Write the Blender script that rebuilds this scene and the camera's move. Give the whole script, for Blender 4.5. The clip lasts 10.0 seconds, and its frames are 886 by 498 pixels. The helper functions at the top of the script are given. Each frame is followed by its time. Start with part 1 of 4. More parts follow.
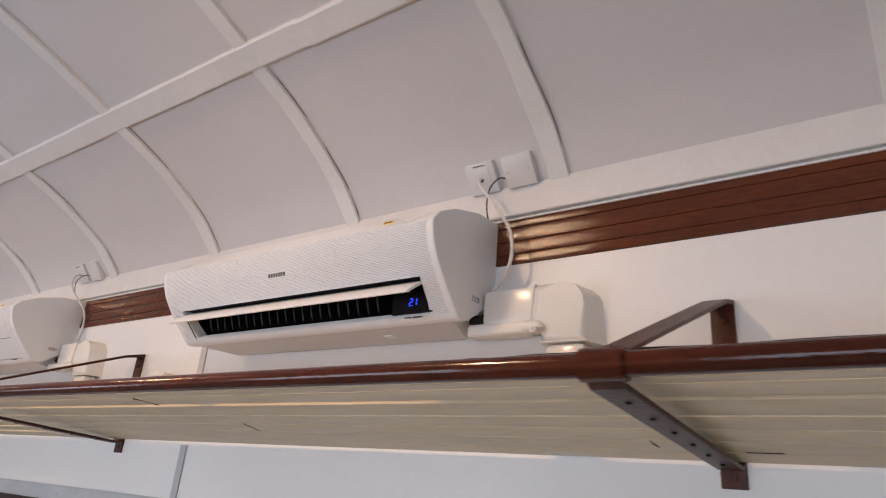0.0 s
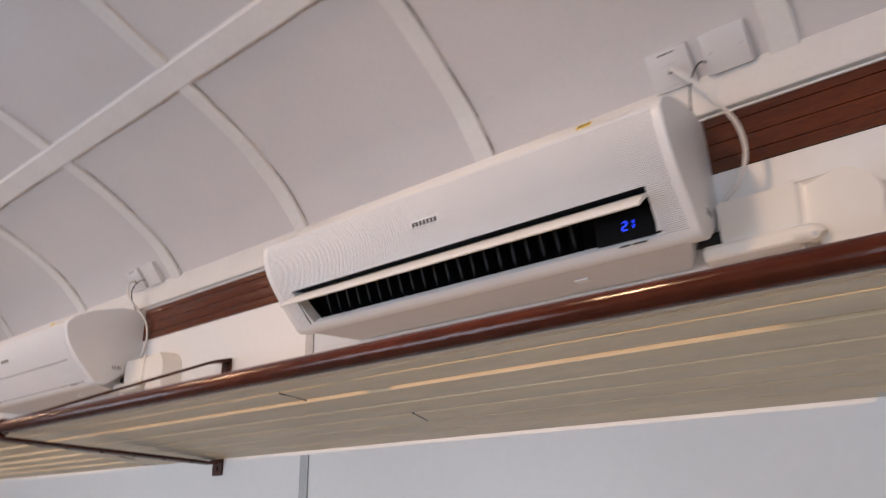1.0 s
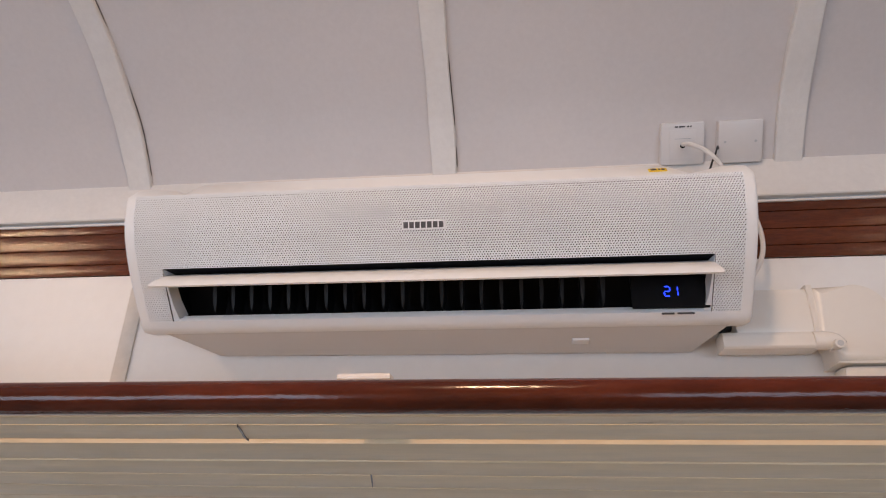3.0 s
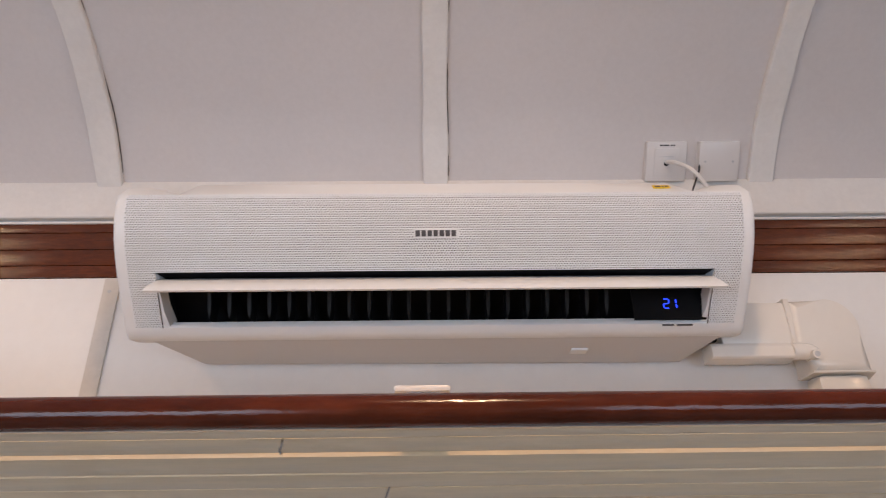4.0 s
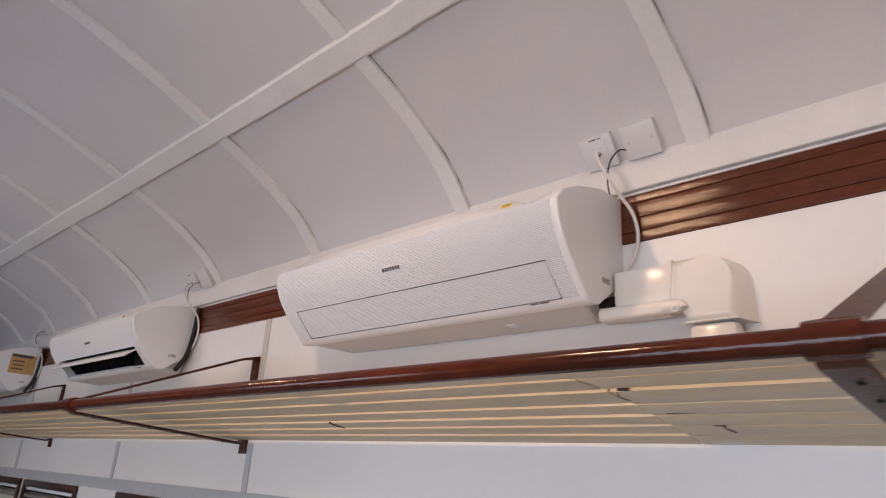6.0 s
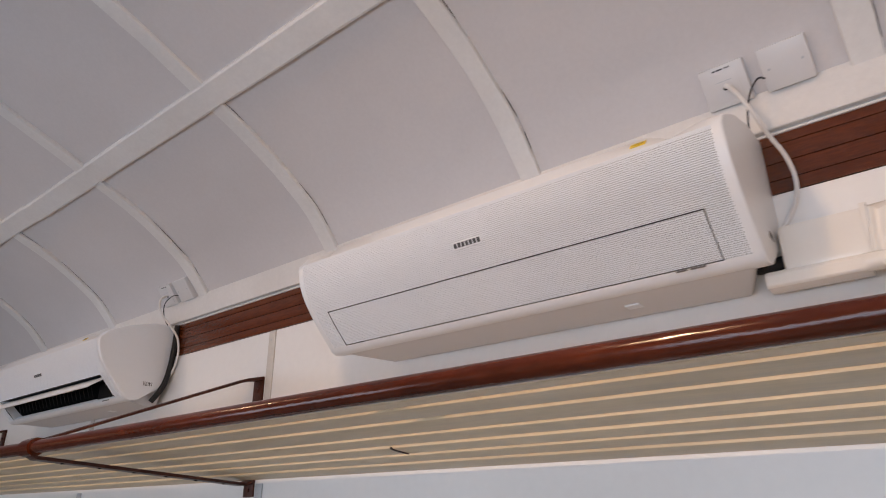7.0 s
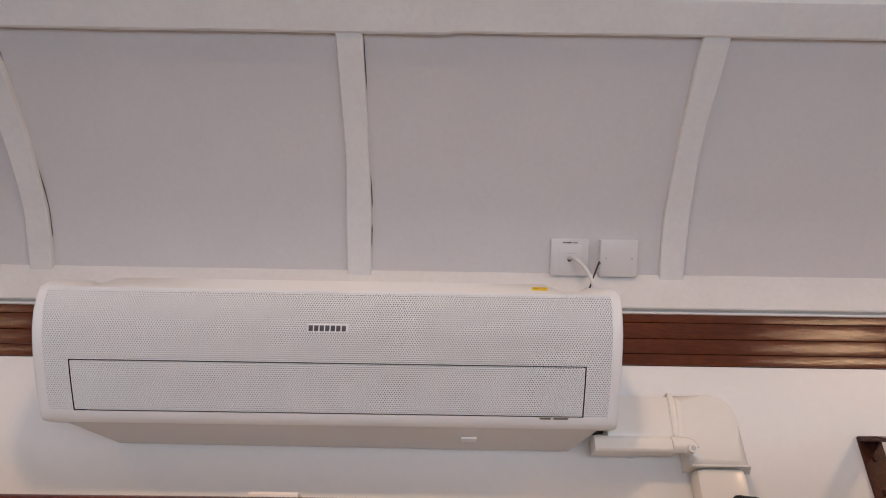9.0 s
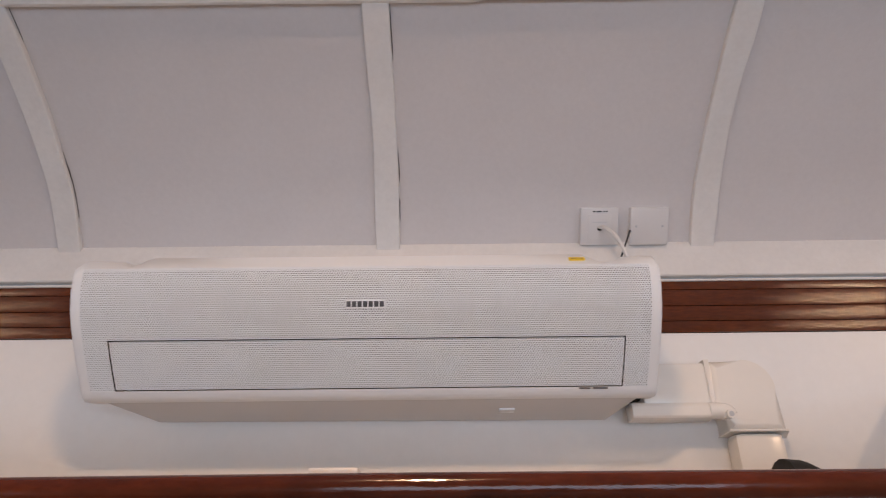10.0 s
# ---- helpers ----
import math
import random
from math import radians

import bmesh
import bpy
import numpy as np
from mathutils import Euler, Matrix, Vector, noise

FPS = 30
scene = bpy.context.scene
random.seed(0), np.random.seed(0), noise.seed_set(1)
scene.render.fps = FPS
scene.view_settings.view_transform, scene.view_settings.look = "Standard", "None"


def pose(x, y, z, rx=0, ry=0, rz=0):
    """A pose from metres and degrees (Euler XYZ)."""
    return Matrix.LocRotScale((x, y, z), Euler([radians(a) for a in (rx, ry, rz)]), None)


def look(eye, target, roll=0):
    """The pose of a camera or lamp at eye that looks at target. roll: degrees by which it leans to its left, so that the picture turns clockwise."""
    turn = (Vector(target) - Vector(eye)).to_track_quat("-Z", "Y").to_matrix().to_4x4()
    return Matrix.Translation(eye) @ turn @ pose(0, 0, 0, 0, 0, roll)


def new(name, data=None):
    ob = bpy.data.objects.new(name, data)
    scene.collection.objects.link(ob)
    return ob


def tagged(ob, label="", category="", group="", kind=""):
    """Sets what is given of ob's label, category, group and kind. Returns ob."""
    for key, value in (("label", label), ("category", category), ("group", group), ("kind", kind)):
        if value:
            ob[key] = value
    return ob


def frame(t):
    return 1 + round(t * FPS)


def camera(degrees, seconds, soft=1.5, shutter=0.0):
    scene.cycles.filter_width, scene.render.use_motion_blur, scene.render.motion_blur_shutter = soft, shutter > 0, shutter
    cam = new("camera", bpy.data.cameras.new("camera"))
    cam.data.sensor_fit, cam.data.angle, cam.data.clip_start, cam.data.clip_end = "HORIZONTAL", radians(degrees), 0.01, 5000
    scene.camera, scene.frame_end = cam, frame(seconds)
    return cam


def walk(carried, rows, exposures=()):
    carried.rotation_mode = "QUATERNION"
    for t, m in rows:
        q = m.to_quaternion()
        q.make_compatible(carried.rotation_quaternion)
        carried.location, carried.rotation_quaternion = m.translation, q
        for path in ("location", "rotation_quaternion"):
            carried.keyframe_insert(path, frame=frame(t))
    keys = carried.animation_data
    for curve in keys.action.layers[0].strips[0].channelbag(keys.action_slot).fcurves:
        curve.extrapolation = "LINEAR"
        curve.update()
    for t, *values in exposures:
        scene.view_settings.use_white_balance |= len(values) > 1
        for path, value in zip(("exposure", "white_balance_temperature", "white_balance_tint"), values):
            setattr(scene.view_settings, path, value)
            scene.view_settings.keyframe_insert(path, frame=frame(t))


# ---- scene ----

# ---------------------------------------------------------------- camera
cam = camera(68.3, 10.0, soft=1.0, shutter=0.4)
ROWS = [
    (0.0, 1.375, -1.370, 1.593, 110.89, -4.66, 34.97),
    (0.5, 1.112, -1.418, 1.593, 111.10, -3.58, 30.72),
    (0.8, 0.935, -1.387, 1.609, 110.05, 3.05, 37.23),
    (1.0, 0.801, -1.282, 1.570, 110.81, 1.63, 37.35),
    (1.2, 0.731, -1.206, 1.595, 109.40, -3.31, 35.21),
    (1.5, 0.623, -1.190, 1.593, 108.40, -5.03, 28.19),
    (1.8, 0.492, -1.230, 1.599, 112.35, -2.01, 21.14),
    (2.0, 0.395, -1.249, 1.608, 113.72, -0.46, 17.44),
    (2.5, 0.242, -1.223, 1.620, 114.64, -1.05, 11.90),
    (4.0, -0.005, -1.232, 1.633, 115.66, 0.73, -0.58),
    (4.3, -0.061, -1.258, 1.632, 114.87, 1.67, 3.11),
    (4.5, -0.111, -1.315, 1.618, 111.83, 1.72, 11.39),
    (4.8, -0.269, -1.401, 1.596, 109.23, -1.08, 27.31),
    (5.0, -0.363, -1.377, 1.604, 106.94, -1.90, 40.10),
    (5.2, -0.524, -1.349, 1.596, 105.52, -3.99, 45.70),
    (5.5, -0.672, -1.389, 1.596, 108.06, -4.94, 44.86),
    (7.0, -1.397, -1.277, 1.604, 112.00, 0.43, 39.08),
    (7.2, -1.488, -1.263, 1.604, 113.33, -1.92, 34.77),
    (7.5, -1.639, -1.297, 1.608, 113.42, -2.23, 24.79),
    (8.0, -1.839, -1.348, 1.640, 119.63, -2.36, 10.75),
    (8.2, -1.858, -1.340, 1.627, 121.77, -2.87, 8.89),
    (8.5, -1.897, -1.328, 1.633, 121.56, -0.54, 1.86),
    (9.0, -1.946, -1.354, 1.652, 120.61, -0.65, -0.74),
    (9.5, -1.970, -1.344, 1.656, 118.77, -0.05, -1.51),
    (10.0, -2.005, -1.346, 1.657, 118.20, 0.52, 0.26),
]
walk(cam, [(r[0], pose(*r[1:])) for r in ROWS], exposures=[(0.0, 0.38, 7350, 26), (1.0, 0.35, 7300, 26), (2.2, 0.32, 7250, 26), (4.2, 0.31, 7250, 26), (5.5, 0.33, 7400, 28), (7.2, 0.27, 7300, 26), (8.3, 0.15, 7250, 26), (10.0, 0.12, 7300, 27)])

# ---------------------------------------------------------------- plan of the coach, metres
X_LEFT, X_RIGHT = -11.0, 5.0          # end walls
DEEP = 3.0                            # inside width; the air conditioner wall is y = 0, the far one y = -DEEP
STEP = 2.1436                         # from one air conditioner to the next
UNITS = [0.0, -STEP, -2 * STEP, -3 * STEP, -4 * STEP, STEP]
BRACKETS = [1.077, -1.053, -3.193, -5.333, -7.473, 3.217]
RIBS = [-10.03, -9.31, -8.59, -7.875, -7.16, -6.445, -5.73, -5.015, -4.30, -3.587, -2.869, -2.131, -1.405, -0.701, 0.0, 0.712, 1.43, 2.145, 2.86, 3.58, 4.3]
BAR_Y, BAR_Z, BAR_R = -0.632, 1.7565, 0.0155
LAMPS = [0.08 + 2.15 * k for k in range(-2, 2)]
VAULT = [(0.0, 2.375), (-0.055, 2.437), (-0.125, 2.502), (-0.285, 2.602), (-0.465, 2.682), (-0.73, 2.788), (-1.05, 2.886), (-1.5, 2.937)]

# ---------------------------------------------------------------- light
world = bpy.data.worlds.new("sky")
scene.world = world
world.use_nodes = True
wn = world.node_tree
sky = wn.nodes.new("ShaderNodeTexSky")
sky.sky_type, sky.sun_disc = "NISHITA", False
sky.sun_elevation, sky.sun_rotation = radians(40), radians(200)
wn.nodes["Background"].inputs["Strength"].default_value = 0.1
wn.links.new(sky.outputs["Color"], wn.nodes["Background"].inputs["Color"])

sun = new("sun", bpy.data.lights.new("sun", "SUN"))
sun.data.energy, sun.data.angle, sun.data.color = 1.0, radians(10), (1.0, 0.95, 0.88)
sun.matrix_world = look((0, -8, 10), (0, 4, 0))

DAY, WARM = 24.5, 14.2
for x, share in ((-5.0, 0.75), (-1.6, 1.0), (1.6, 0.75)):
    lamp = new("window_daylight", bpy.data.lights.new("window_daylight", "AREA"))
    lamp.data.shape, lamp.data.size, lamp.data.size_y = "RECTANGLE", 1.75, 0.92
    lamp.data.energy, lamp.data.color = DAY * share, (0.55, 0.785, 1.0)
    lamp.matrix_world = look((x, -DEEP + 0.015, 1.30), (x, 0, 1.30))
for x in LAMPS:
    lamp = new("ceiling_lamp_light", bpy.data.lights.new("ceiling_lamp_light", "AREA"))
    lamp.data.shape, lamp.data.size, lamp.data.energy = "DISK", 0.16, WARM * 0.3 if x > 2 else WARM if x > -1 else WARM * 0.92 if x > -4 else WARM * 0.45
    lamp.data.color = (1.0, 0.72, 0.44)
    lamp.matrix_world = look((x, -1.5, 2.855), (x, -1.5, 0))

# ---------------------------------------------------------------- materials


def node(tree, kind, **values):
    made = tree.nodes.new(kind)
    for key, value in values.items():
        made.inputs[key.replace("_", " ")].default_value = value
    return made


def surface(name, colour, rough=0.5, metal=0.0, stain=0.06, grain=0.03, coarse=2.5, fine=60.0, bump=0.1, stretch=(1, 1, 1),
            coat=0.0, shine=0.5, wear=None, wear_at=0.68, wear_scale=18.0, per_piece=0.0):
    """A painted, wooden or plastic surface: colour varied at two scales, fine relief, and chips of wear."""
    mat = bpy.data.materials.new(name)
    mat.use_nodes = True
    t = mat.node_tree
    bsdf = t.nodes["Principled BSDF"]
    bsdf.inputs["Metallic"].default_value = metal
    bsdf.inputs["Coat Weight"].default_value = coat
    bsdf.inputs["Specular IOR Level"].default_value = shine
    bsdf.inputs["Coat Roughness"].default_value = 0.12
    place = t.nodes.new("ShaderNodeTexCoord")
    geo = t.nodes.new("ShaderNodeNewGeometry")
    mapping = node(t, "ShaderNodeMapping", Scale=stretch)
    t.links.new(geo.outputs["Position"], mapping.inputs["Vector"])
    big = node(t, "ShaderNodeTexNoise", Scale=coarse, Detail=5.0, Roughness=0.6)
    small = node(t, "ShaderNodeTexNoise", Scale=fine, Detail=4.0, Roughness=0.65)
    for n in (big, small):
        t.links.new(mapping.outputs["Vector"], n.inputs["Vector"])
    dark = [c * (1 - stain * 2.2) for c in colour]
    light = [min(1, c * (1 + stain)) for c in colour]
    ramp = t.nodes.new("ShaderNodeValToRGB")
    ramp.color_ramp.elements[0].position, ramp.color_ramp.elements[1].position = 0.3, 0.7
    ramp.color_ramp.elements[0].color, ramp.color_ramp.elements[1].color = (*dark, 1), (*light, 1)
    t.links.new(big.outputs["Fac"], ramp.inputs["Fac"])
    ramp2 = t.nodes.new("ShaderNodeValToRGB")
    ramp2.color_ramp.elements[0].position, ramp2.color_ramp.elements[1].position = 0.3, 0.7
    lo, hi = 1 - grain * 3, 1.0
    ramp2.color_ramp.elements[0].color, ramp2.color_ramp.elements[1].color = (lo, lo, lo, 1), (hi, hi, hi, 1)
    t.links.new(small.outputs["Fac"], ramp2.inputs["Fac"])
    mix = t.nodes.new("ShaderNodeMix")
    mix.data_type, mix.blend_type = "RGBA", "MULTIPLY"
    mix.inputs["Factor"].default_value = 1.0
    t.links.new(ramp.outputs["Color"], mix.inputs["A"])
    t.links.new(ramp2.outputs["Color"], mix.inputs["B"])
    colour_out = mix.outputs["Result"]
    if per_piece:
        info = t.nodes.new("ShaderNodeObjectInfo")
        span = node(t, "ShaderNodeMapRange")
        span.inputs["To Min"].default_value, span.inputs["To Max"].default_value = 1 - per_piece, 1.0
        t.links.new(info.outputs["Random"], span.inputs["Value"])
        mix3 = t.nodes.new("ShaderNodeMix")
        mix3.data_type, mix3.blend_type = "RGBA", "MULTIPLY"
        mix3.inputs["Factor"].default_value = 1.0
        t.links.new(colour_out, mix3.inputs["A"])
        t.links.new(span.outputs["Result"], mix3.inputs["B"])
        colour_out = mix3.outputs["Result"]
    if wear:
        chips = node(t, "ShaderNodeTexNoise", Scale=wear_scale, Detail=6.0, Roughness=0.7)
        t.links.new(mapping.outputs["Vector"], chips.inputs["Vector"])
        step = t.nodes.new("ShaderNodeValToRGB")
        step.color_ramp.elements[0].position, step.color_ramp.elements[1].position = wear_at, wear_at + 0.03
        t.links.new(chips.outputs["Fac"], step.inputs["Fac"])
        mix2 = t.nodes.new("ShaderNodeMix")
        mix2.data_type = "RGBA"
        t.links.new(step.outputs["Color"], mix2.inputs["Factor"])
        t.links.new(colour_out, mix2.inputs["A"])
        mix2.inputs["B"].default_value = (*wear, 1)
        colour_out = mix2.outputs["Result"]
    t.links.new(colour_out, bsdf.inputs["Base Color"])
    rough_map = node(t, "ShaderNodeMapRange")
    rough_map.inputs["To Min"].default_value, rough_map.inputs["To Max"].default_value = max(0.05, rough - 0.07), min(1, rough + 0.07)
    t.links.new(small.outputs["Fac"], rough_map.inputs["Value"])
    t.links.new(rough_map.outputs["Result"], bsdf.inputs["Roughness"])
    if bump:
        relief = node(t, "ShaderNodeBump", Strength=bump, Distance=0.004)
        add = t.nodes.new("ShaderNodeMath")
        add.operation = "ADD"
        t.links.new(small.outputs["Fac"], add.inputs[0])
        t.links.new(big.outputs["Fac"], add.inputs[1])
        t.links.new(add.outputs["Value"], relief.inputs["Height"])
        t.links.new(relief.outputs["Normal"], bsdf.inputs["Normal"])
    return mat


def glow(name, colour, strength):
    mat = bpy.data.materials.new(name)
    mat.use_nodes = True
    b = mat.node_tree.nodes["Principled BSDF"]
    b.inputs["Base Color"].default_value = (*[c * 0.5 for c in colour], 1)
    b.inputs["Emission Color"].default_value = (*colour, 1)
    b.inputs["Emission Strength"].default_value = strength
    return mat


M_CEILING = surface("ceiling_paint", (0.65, 0.622, 0.618), rough=0.62, stain=0.03, grain=0.015, coarse=1.3, fine=90, bump=0.06)
M_TRIM = surface("trim_paint", (0.76, 0.745, 0.725), rough=0.45, stain=0.03, grain=0.02, coarse=5, fine=70, bump=0.18, wear=(0.34, 0.27, 0.22), wear_at=0.745, wear_scale=34)
M_WALL = surface("wall_panel", (0.80, 0.80, 0.79), rough=0.38, stain=0.02, grain=0.01, coarse=1.1, fine=40, bump=0.03)
M_BATTEN = surface("batten_paint", (0.62, 0.59, 0.55), rough=0.45, stain=0.05, grain=0.03, coarse=6, bump=0.08)
M_GREY = surface("grey_strip", (0.50, 0.52, 0.54), rough=0.45, stain=0.05, grain=0.03, coarse=6, bump=0.08)
M_WOOD = surface("varnished_wood", (0.150, 0.031, 0.006), shine=0.55, rough=0.11, stain=0.2, grain=0.14, coarse=3, fine=110, bump=0.15, stretch=(0.35, 1, 2.3), coat=0.0, per_piece=0.15)
M_BAR = surface("brown_enamel", (0.098, 0.017, 0.005), shine=0.36, rough=0.15, stain=0.25, grain=0.14, coarse=7, fine=60, bump=0.20, stretch=(0.35, 1, 1), coat=0.0,
                wear=(0.30, 0.16, 0.11), wear_at=0.71, wear_scale=40)
M_IRON = surface("brown_strap_iron", (0.098, 0.030, 0.018), shine=0.22, rough=0.38, stain=0.25, grain=0.16, coarse=14, fine=90, bump=0.35, coat=0.0,
                 wear=(0.20, 0.11, 0.08), wear_at=0.72, wear_scale=30)
M_SLAT = surface("cream_slat_paint", (0.79, 0.605, 0.385), rough=0.40, stain=0.07, grain=0.05, coarse=5, fine=45, bump=0.12, stretch=(0.2, 1, 1), per_piece=0.10)
M_PLASTIC = surface("white_plastic", (0.755, 0.785, 0.81), rough=0.36, stain=0.012, grain=0.005, bump=0.0)
# Greyer than the case plastic: the underside's shade is put into this colour.
M_TRAY = surface("shaded_matt_white", (0.60, 0.607, 0.622), rough=0.5, stain=0.012, grain=0.006, bump=0.0)
M_GRILLE = surface("pierced_plastic", (0.79, 0.83, 0.87), rough=0.42, stain=0.012, grain=0.005, bump=0.0)
# Near-black colour standing in for the shade deep in the grille holes.
M_HOLE = surface("grille_hole_shade", (0.045, 0.050, 0.056), rough=0.7, stain=0.05, grain=0.02, bump=0.0)
M_BLACK = surface("black_plastic", (0.004, 0.004, 0.005), shine=0.15, rough=0.6, stain=0.1, grain=0.05, bump=0.02)
M_FIN = surface("dark_fin_plastic", (0.008, 0.009, 0.010), rough=0.4, shine=0.16, stain=0.1, grain=0.02, bump=0.0)
M_DUCT = surface("ivory_trunking", (0.78, 0.75, 0.70), rough=0.21, stain=0.01, grain=0.006, bump=0.0)
M_CABLE = surface("white_cable", (0.74, 0.72, 0.70), rough=0.45, stain=0.04, bump=0.05)
M_WIRE = surface("black_wire", (0.02, 0.02, 0.022), rough=0.5, bump=0.05)
M_YELLOW = surface("yellow_label", (0.85, 0.58, 0.03), rough=0.5, stain=0.03, bump=0.02)
M_INK = surface("dark_ink", (0.06, 0.06, 0.065), rough=0.5, bump=0.0)
M_ORANGE = surface("orange_label", (0.62, 0.36, 0.14), rough=0.5, stain=0.1, coarse=20, bump=0.02)
M_PLATE = surface("socket_plastic", (0.66, 0.645, 0.64), rough=0.32, stain=0.012, grain=0.006, bump=0.0)
M_FRAME = surface("dark_window_wood", (0.050, 0.014, 0.010), rough=0.3, stain=0.2, grain=0.1, coarse=6, bump=0.12, coat=0.25)
M_METAL = surface("aluminium", (0.75, 0.77, 0.80), rough=0.25, metal=1.0, stain=0.05, bump=0.05)
M_BLIND = surface("cream_blind", (0.62, 0.57, 0.47), rough=0.7, stain=0.05, grain=0.04, fine=120, bump=0.1)
M_FLOOR = surface("floor_vinyl", (0.235, 0.245, 0.255), rough=0.5, stain=0.15, bump=0.05)
M_GLOW = glow("lamp_glow", (1.0, 0.80, 0.58), 4.0)
M_DIGIT = glow("blue_digit", (0.006, 0.05, 1.0), 2.2)
M_CRACK = surface("dusty_paint_crack", (0.13, 0.115, 0.105), rough=0.8, stain=0.3, grain=0.2, coarse=22, bump=0.0)
M_RUBBER = surface("black_foam", (0.015, 0.014, 0.014), rough=0.75, stain=0.2, bump=0.2)

# ---------------------------------------------------------------- mesh helpers


def finish(bm, name, material, smooth=30):
    me = bpy.data.meshes.new(name)
    bm.to_mesh(me)
    bm.free()
    for m in (material if isinstance(material, (list, tuple)) else [material]):
        me.materials.append(m)
    if smooth:
        me.shade_smooth()
        me.set_sharp_from_angle(angle=radians(smooth))
    return me


def part(name, bm, material, parent, label="", smooth=30):
    """Links a bmesh as one mesh object under a thing or under a part."""
    ob = new(name, finish(bm, name, material, smooth))
    ob.parent = parent
    if label:
        tagged(ob, label)
    return ob


def thing(name, label, category, at=(0, 0, 0), group="", kind=""):
    ob = new(name)
    ob.location = at
    ob.empty_display_size = 0.05
    return tagged(ob, label, category, group, kind)


def solid(name, bm, material, label, category, kind="structure", smooth=30, group=""):
    return tagged(new(name, finish(bm, name, material, smooth)), label, category, group, kind)


def box(bm, x0, x1, y0, y1, z0, z1, bevel=0.0):
    made = bmesh.ops.create_cube(bm, size=1.0, matrix=Matrix.LocRotScale(((x0 + x1) / 2, (y0 + y1) / 2, (z0 + z1) / 2), None, (abs(x1 - x0), abs(y1 - y0), abs(z1 - z0))))
    if bevel:
        edges = list({e for v in made["verts"] for e in v.link_edges})
        bmesh.ops.bevel(bm, geom=edges, offset=bevel, segments=2, affect="EDGES", profile=0.6)
    return bm


def boxed(*sizes, bevel=0.0):
    return box(bmesh.new(), *sizes, bevel=bevel)


def tube(bm, points, radius, sides=8, caps=True):
    """A round cable or pipe swept along a smooth line through the points."""
    pts = [Vector(p) for p in points]
    if len(pts) > 2:
        line = []
        for i in range(len(pts) - 1):
            p0, p1, p2, p3 = pts[max(i - 1, 0)], pts[i], pts[i + 1], pts[min(i + 2, len(pts) - 1)]
            for k in range(6):
                s = k / 6
                line.append(0.5 * (2 * p1 + (p2 - p0) * s + (2 * p0 - 5 * p1 + 4 * p2 - p3) * s * s + (3 * p1 - p0 - 3 * p2 + p3) * s ** 3))
        pts = line + [pts[-1]]
    rings = []
    side = None
    for i, p in enumerate(pts):
        way = (pts[min(i + 1, len(pts) - 1)] - pts[max(i - 1, 0)]).normalized()
        if side is None:
            side = way.orthogonal().normalized()
        side = (side - way * side.dot(way)).normalized()
        up = way.cross(side)
        r = radius[i] if isinstance(radius, list) else radius
        rings.append([bm.verts.new(p + r * (math.cos(a) * side + math.sin(a) * up)) for a in [2 * math.pi * k / sides for k in range(sides)]])
    for a, b in zip(rings, rings[1:]):
        for k in range(sides):
            bm.faces.new((a[k], a[(k + 1) % sides], b[(k + 1) % sides], b[k]))
    if caps:
        bm.faces.new(rings[0][::-1])
        bm.faces.new(rings[-1])
    return bm


def prism(bm, outline, x0, x1, bevel=0.0):
    """A solid whose (y, z) outline runs along x."""
    a = [bm.verts.new((x0, y, z)) for y, z in outline]
    b = [bm.verts.new((x1, y, z)) for y, z in outline]
    n = len(outline)
    faces = [bm.faces.new((a[i], a[(i + 1) % n], b[(i + 1) % n], b[i])) for i in range(n)]
    faces += [bm.faces.new(a[::-1]), bm.faces.new(b)]
    if bevel:
        bmesh.ops.bevel(bm, geom=list({e for f in faces for e in f.edges}), offset=bevel, segments=2, affect="EDGES", profile=0.6)
    bmesh.ops.recalc_face_normals(bm, faces=bm.faces)
    return bm


def spline(points, n):
    """A smooth line through 2D points, n steps between neighbours."""
    out = []
    for i in range(len(points) - 1):
        p0, p1, p2, p3 = (Vector(points[j]) for j in (max(i - 1, 0), i, i + 1, min(i + 2, len(points) - 1)))
        for k in range(n):
            s = k / n
            out.append(0.5 * (2 * p1 + (p2 - p0) * s + (2 * p0 - 5 * p1 + 4 * p2 - p3) * s * s + (3 * p1 - p0 - 3 * p2 + p3) * s ** 3))
    return out + [Vector(points[-1])]


HALF = spline(VAULT, 8)
ARCH = HALF + [Vector((-DEEP - p[0], p[1])) for p in reversed(HALF[:-1])]


def arch_normal(i):
    d = (ARCH[min(i + 1, len(ARCH) - 1)] - ARCH[max(i - 1, 0)]).normalized()
    n = Vector((d[1], -d[0]))
    return n if n[1] < 0 else -n          # towards the room


def arch_at(y):
    for i in range(len(ARCH) - 1):
        if ARCH[i][0] >= y >= ARCH[i + 1][0]:
            s = (ARCH[i][0] - y) / (ARCH[i][0] - ARCH[i + 1][0])
            return i, ARCH[i].lerp(ARCH[i + 1], s)


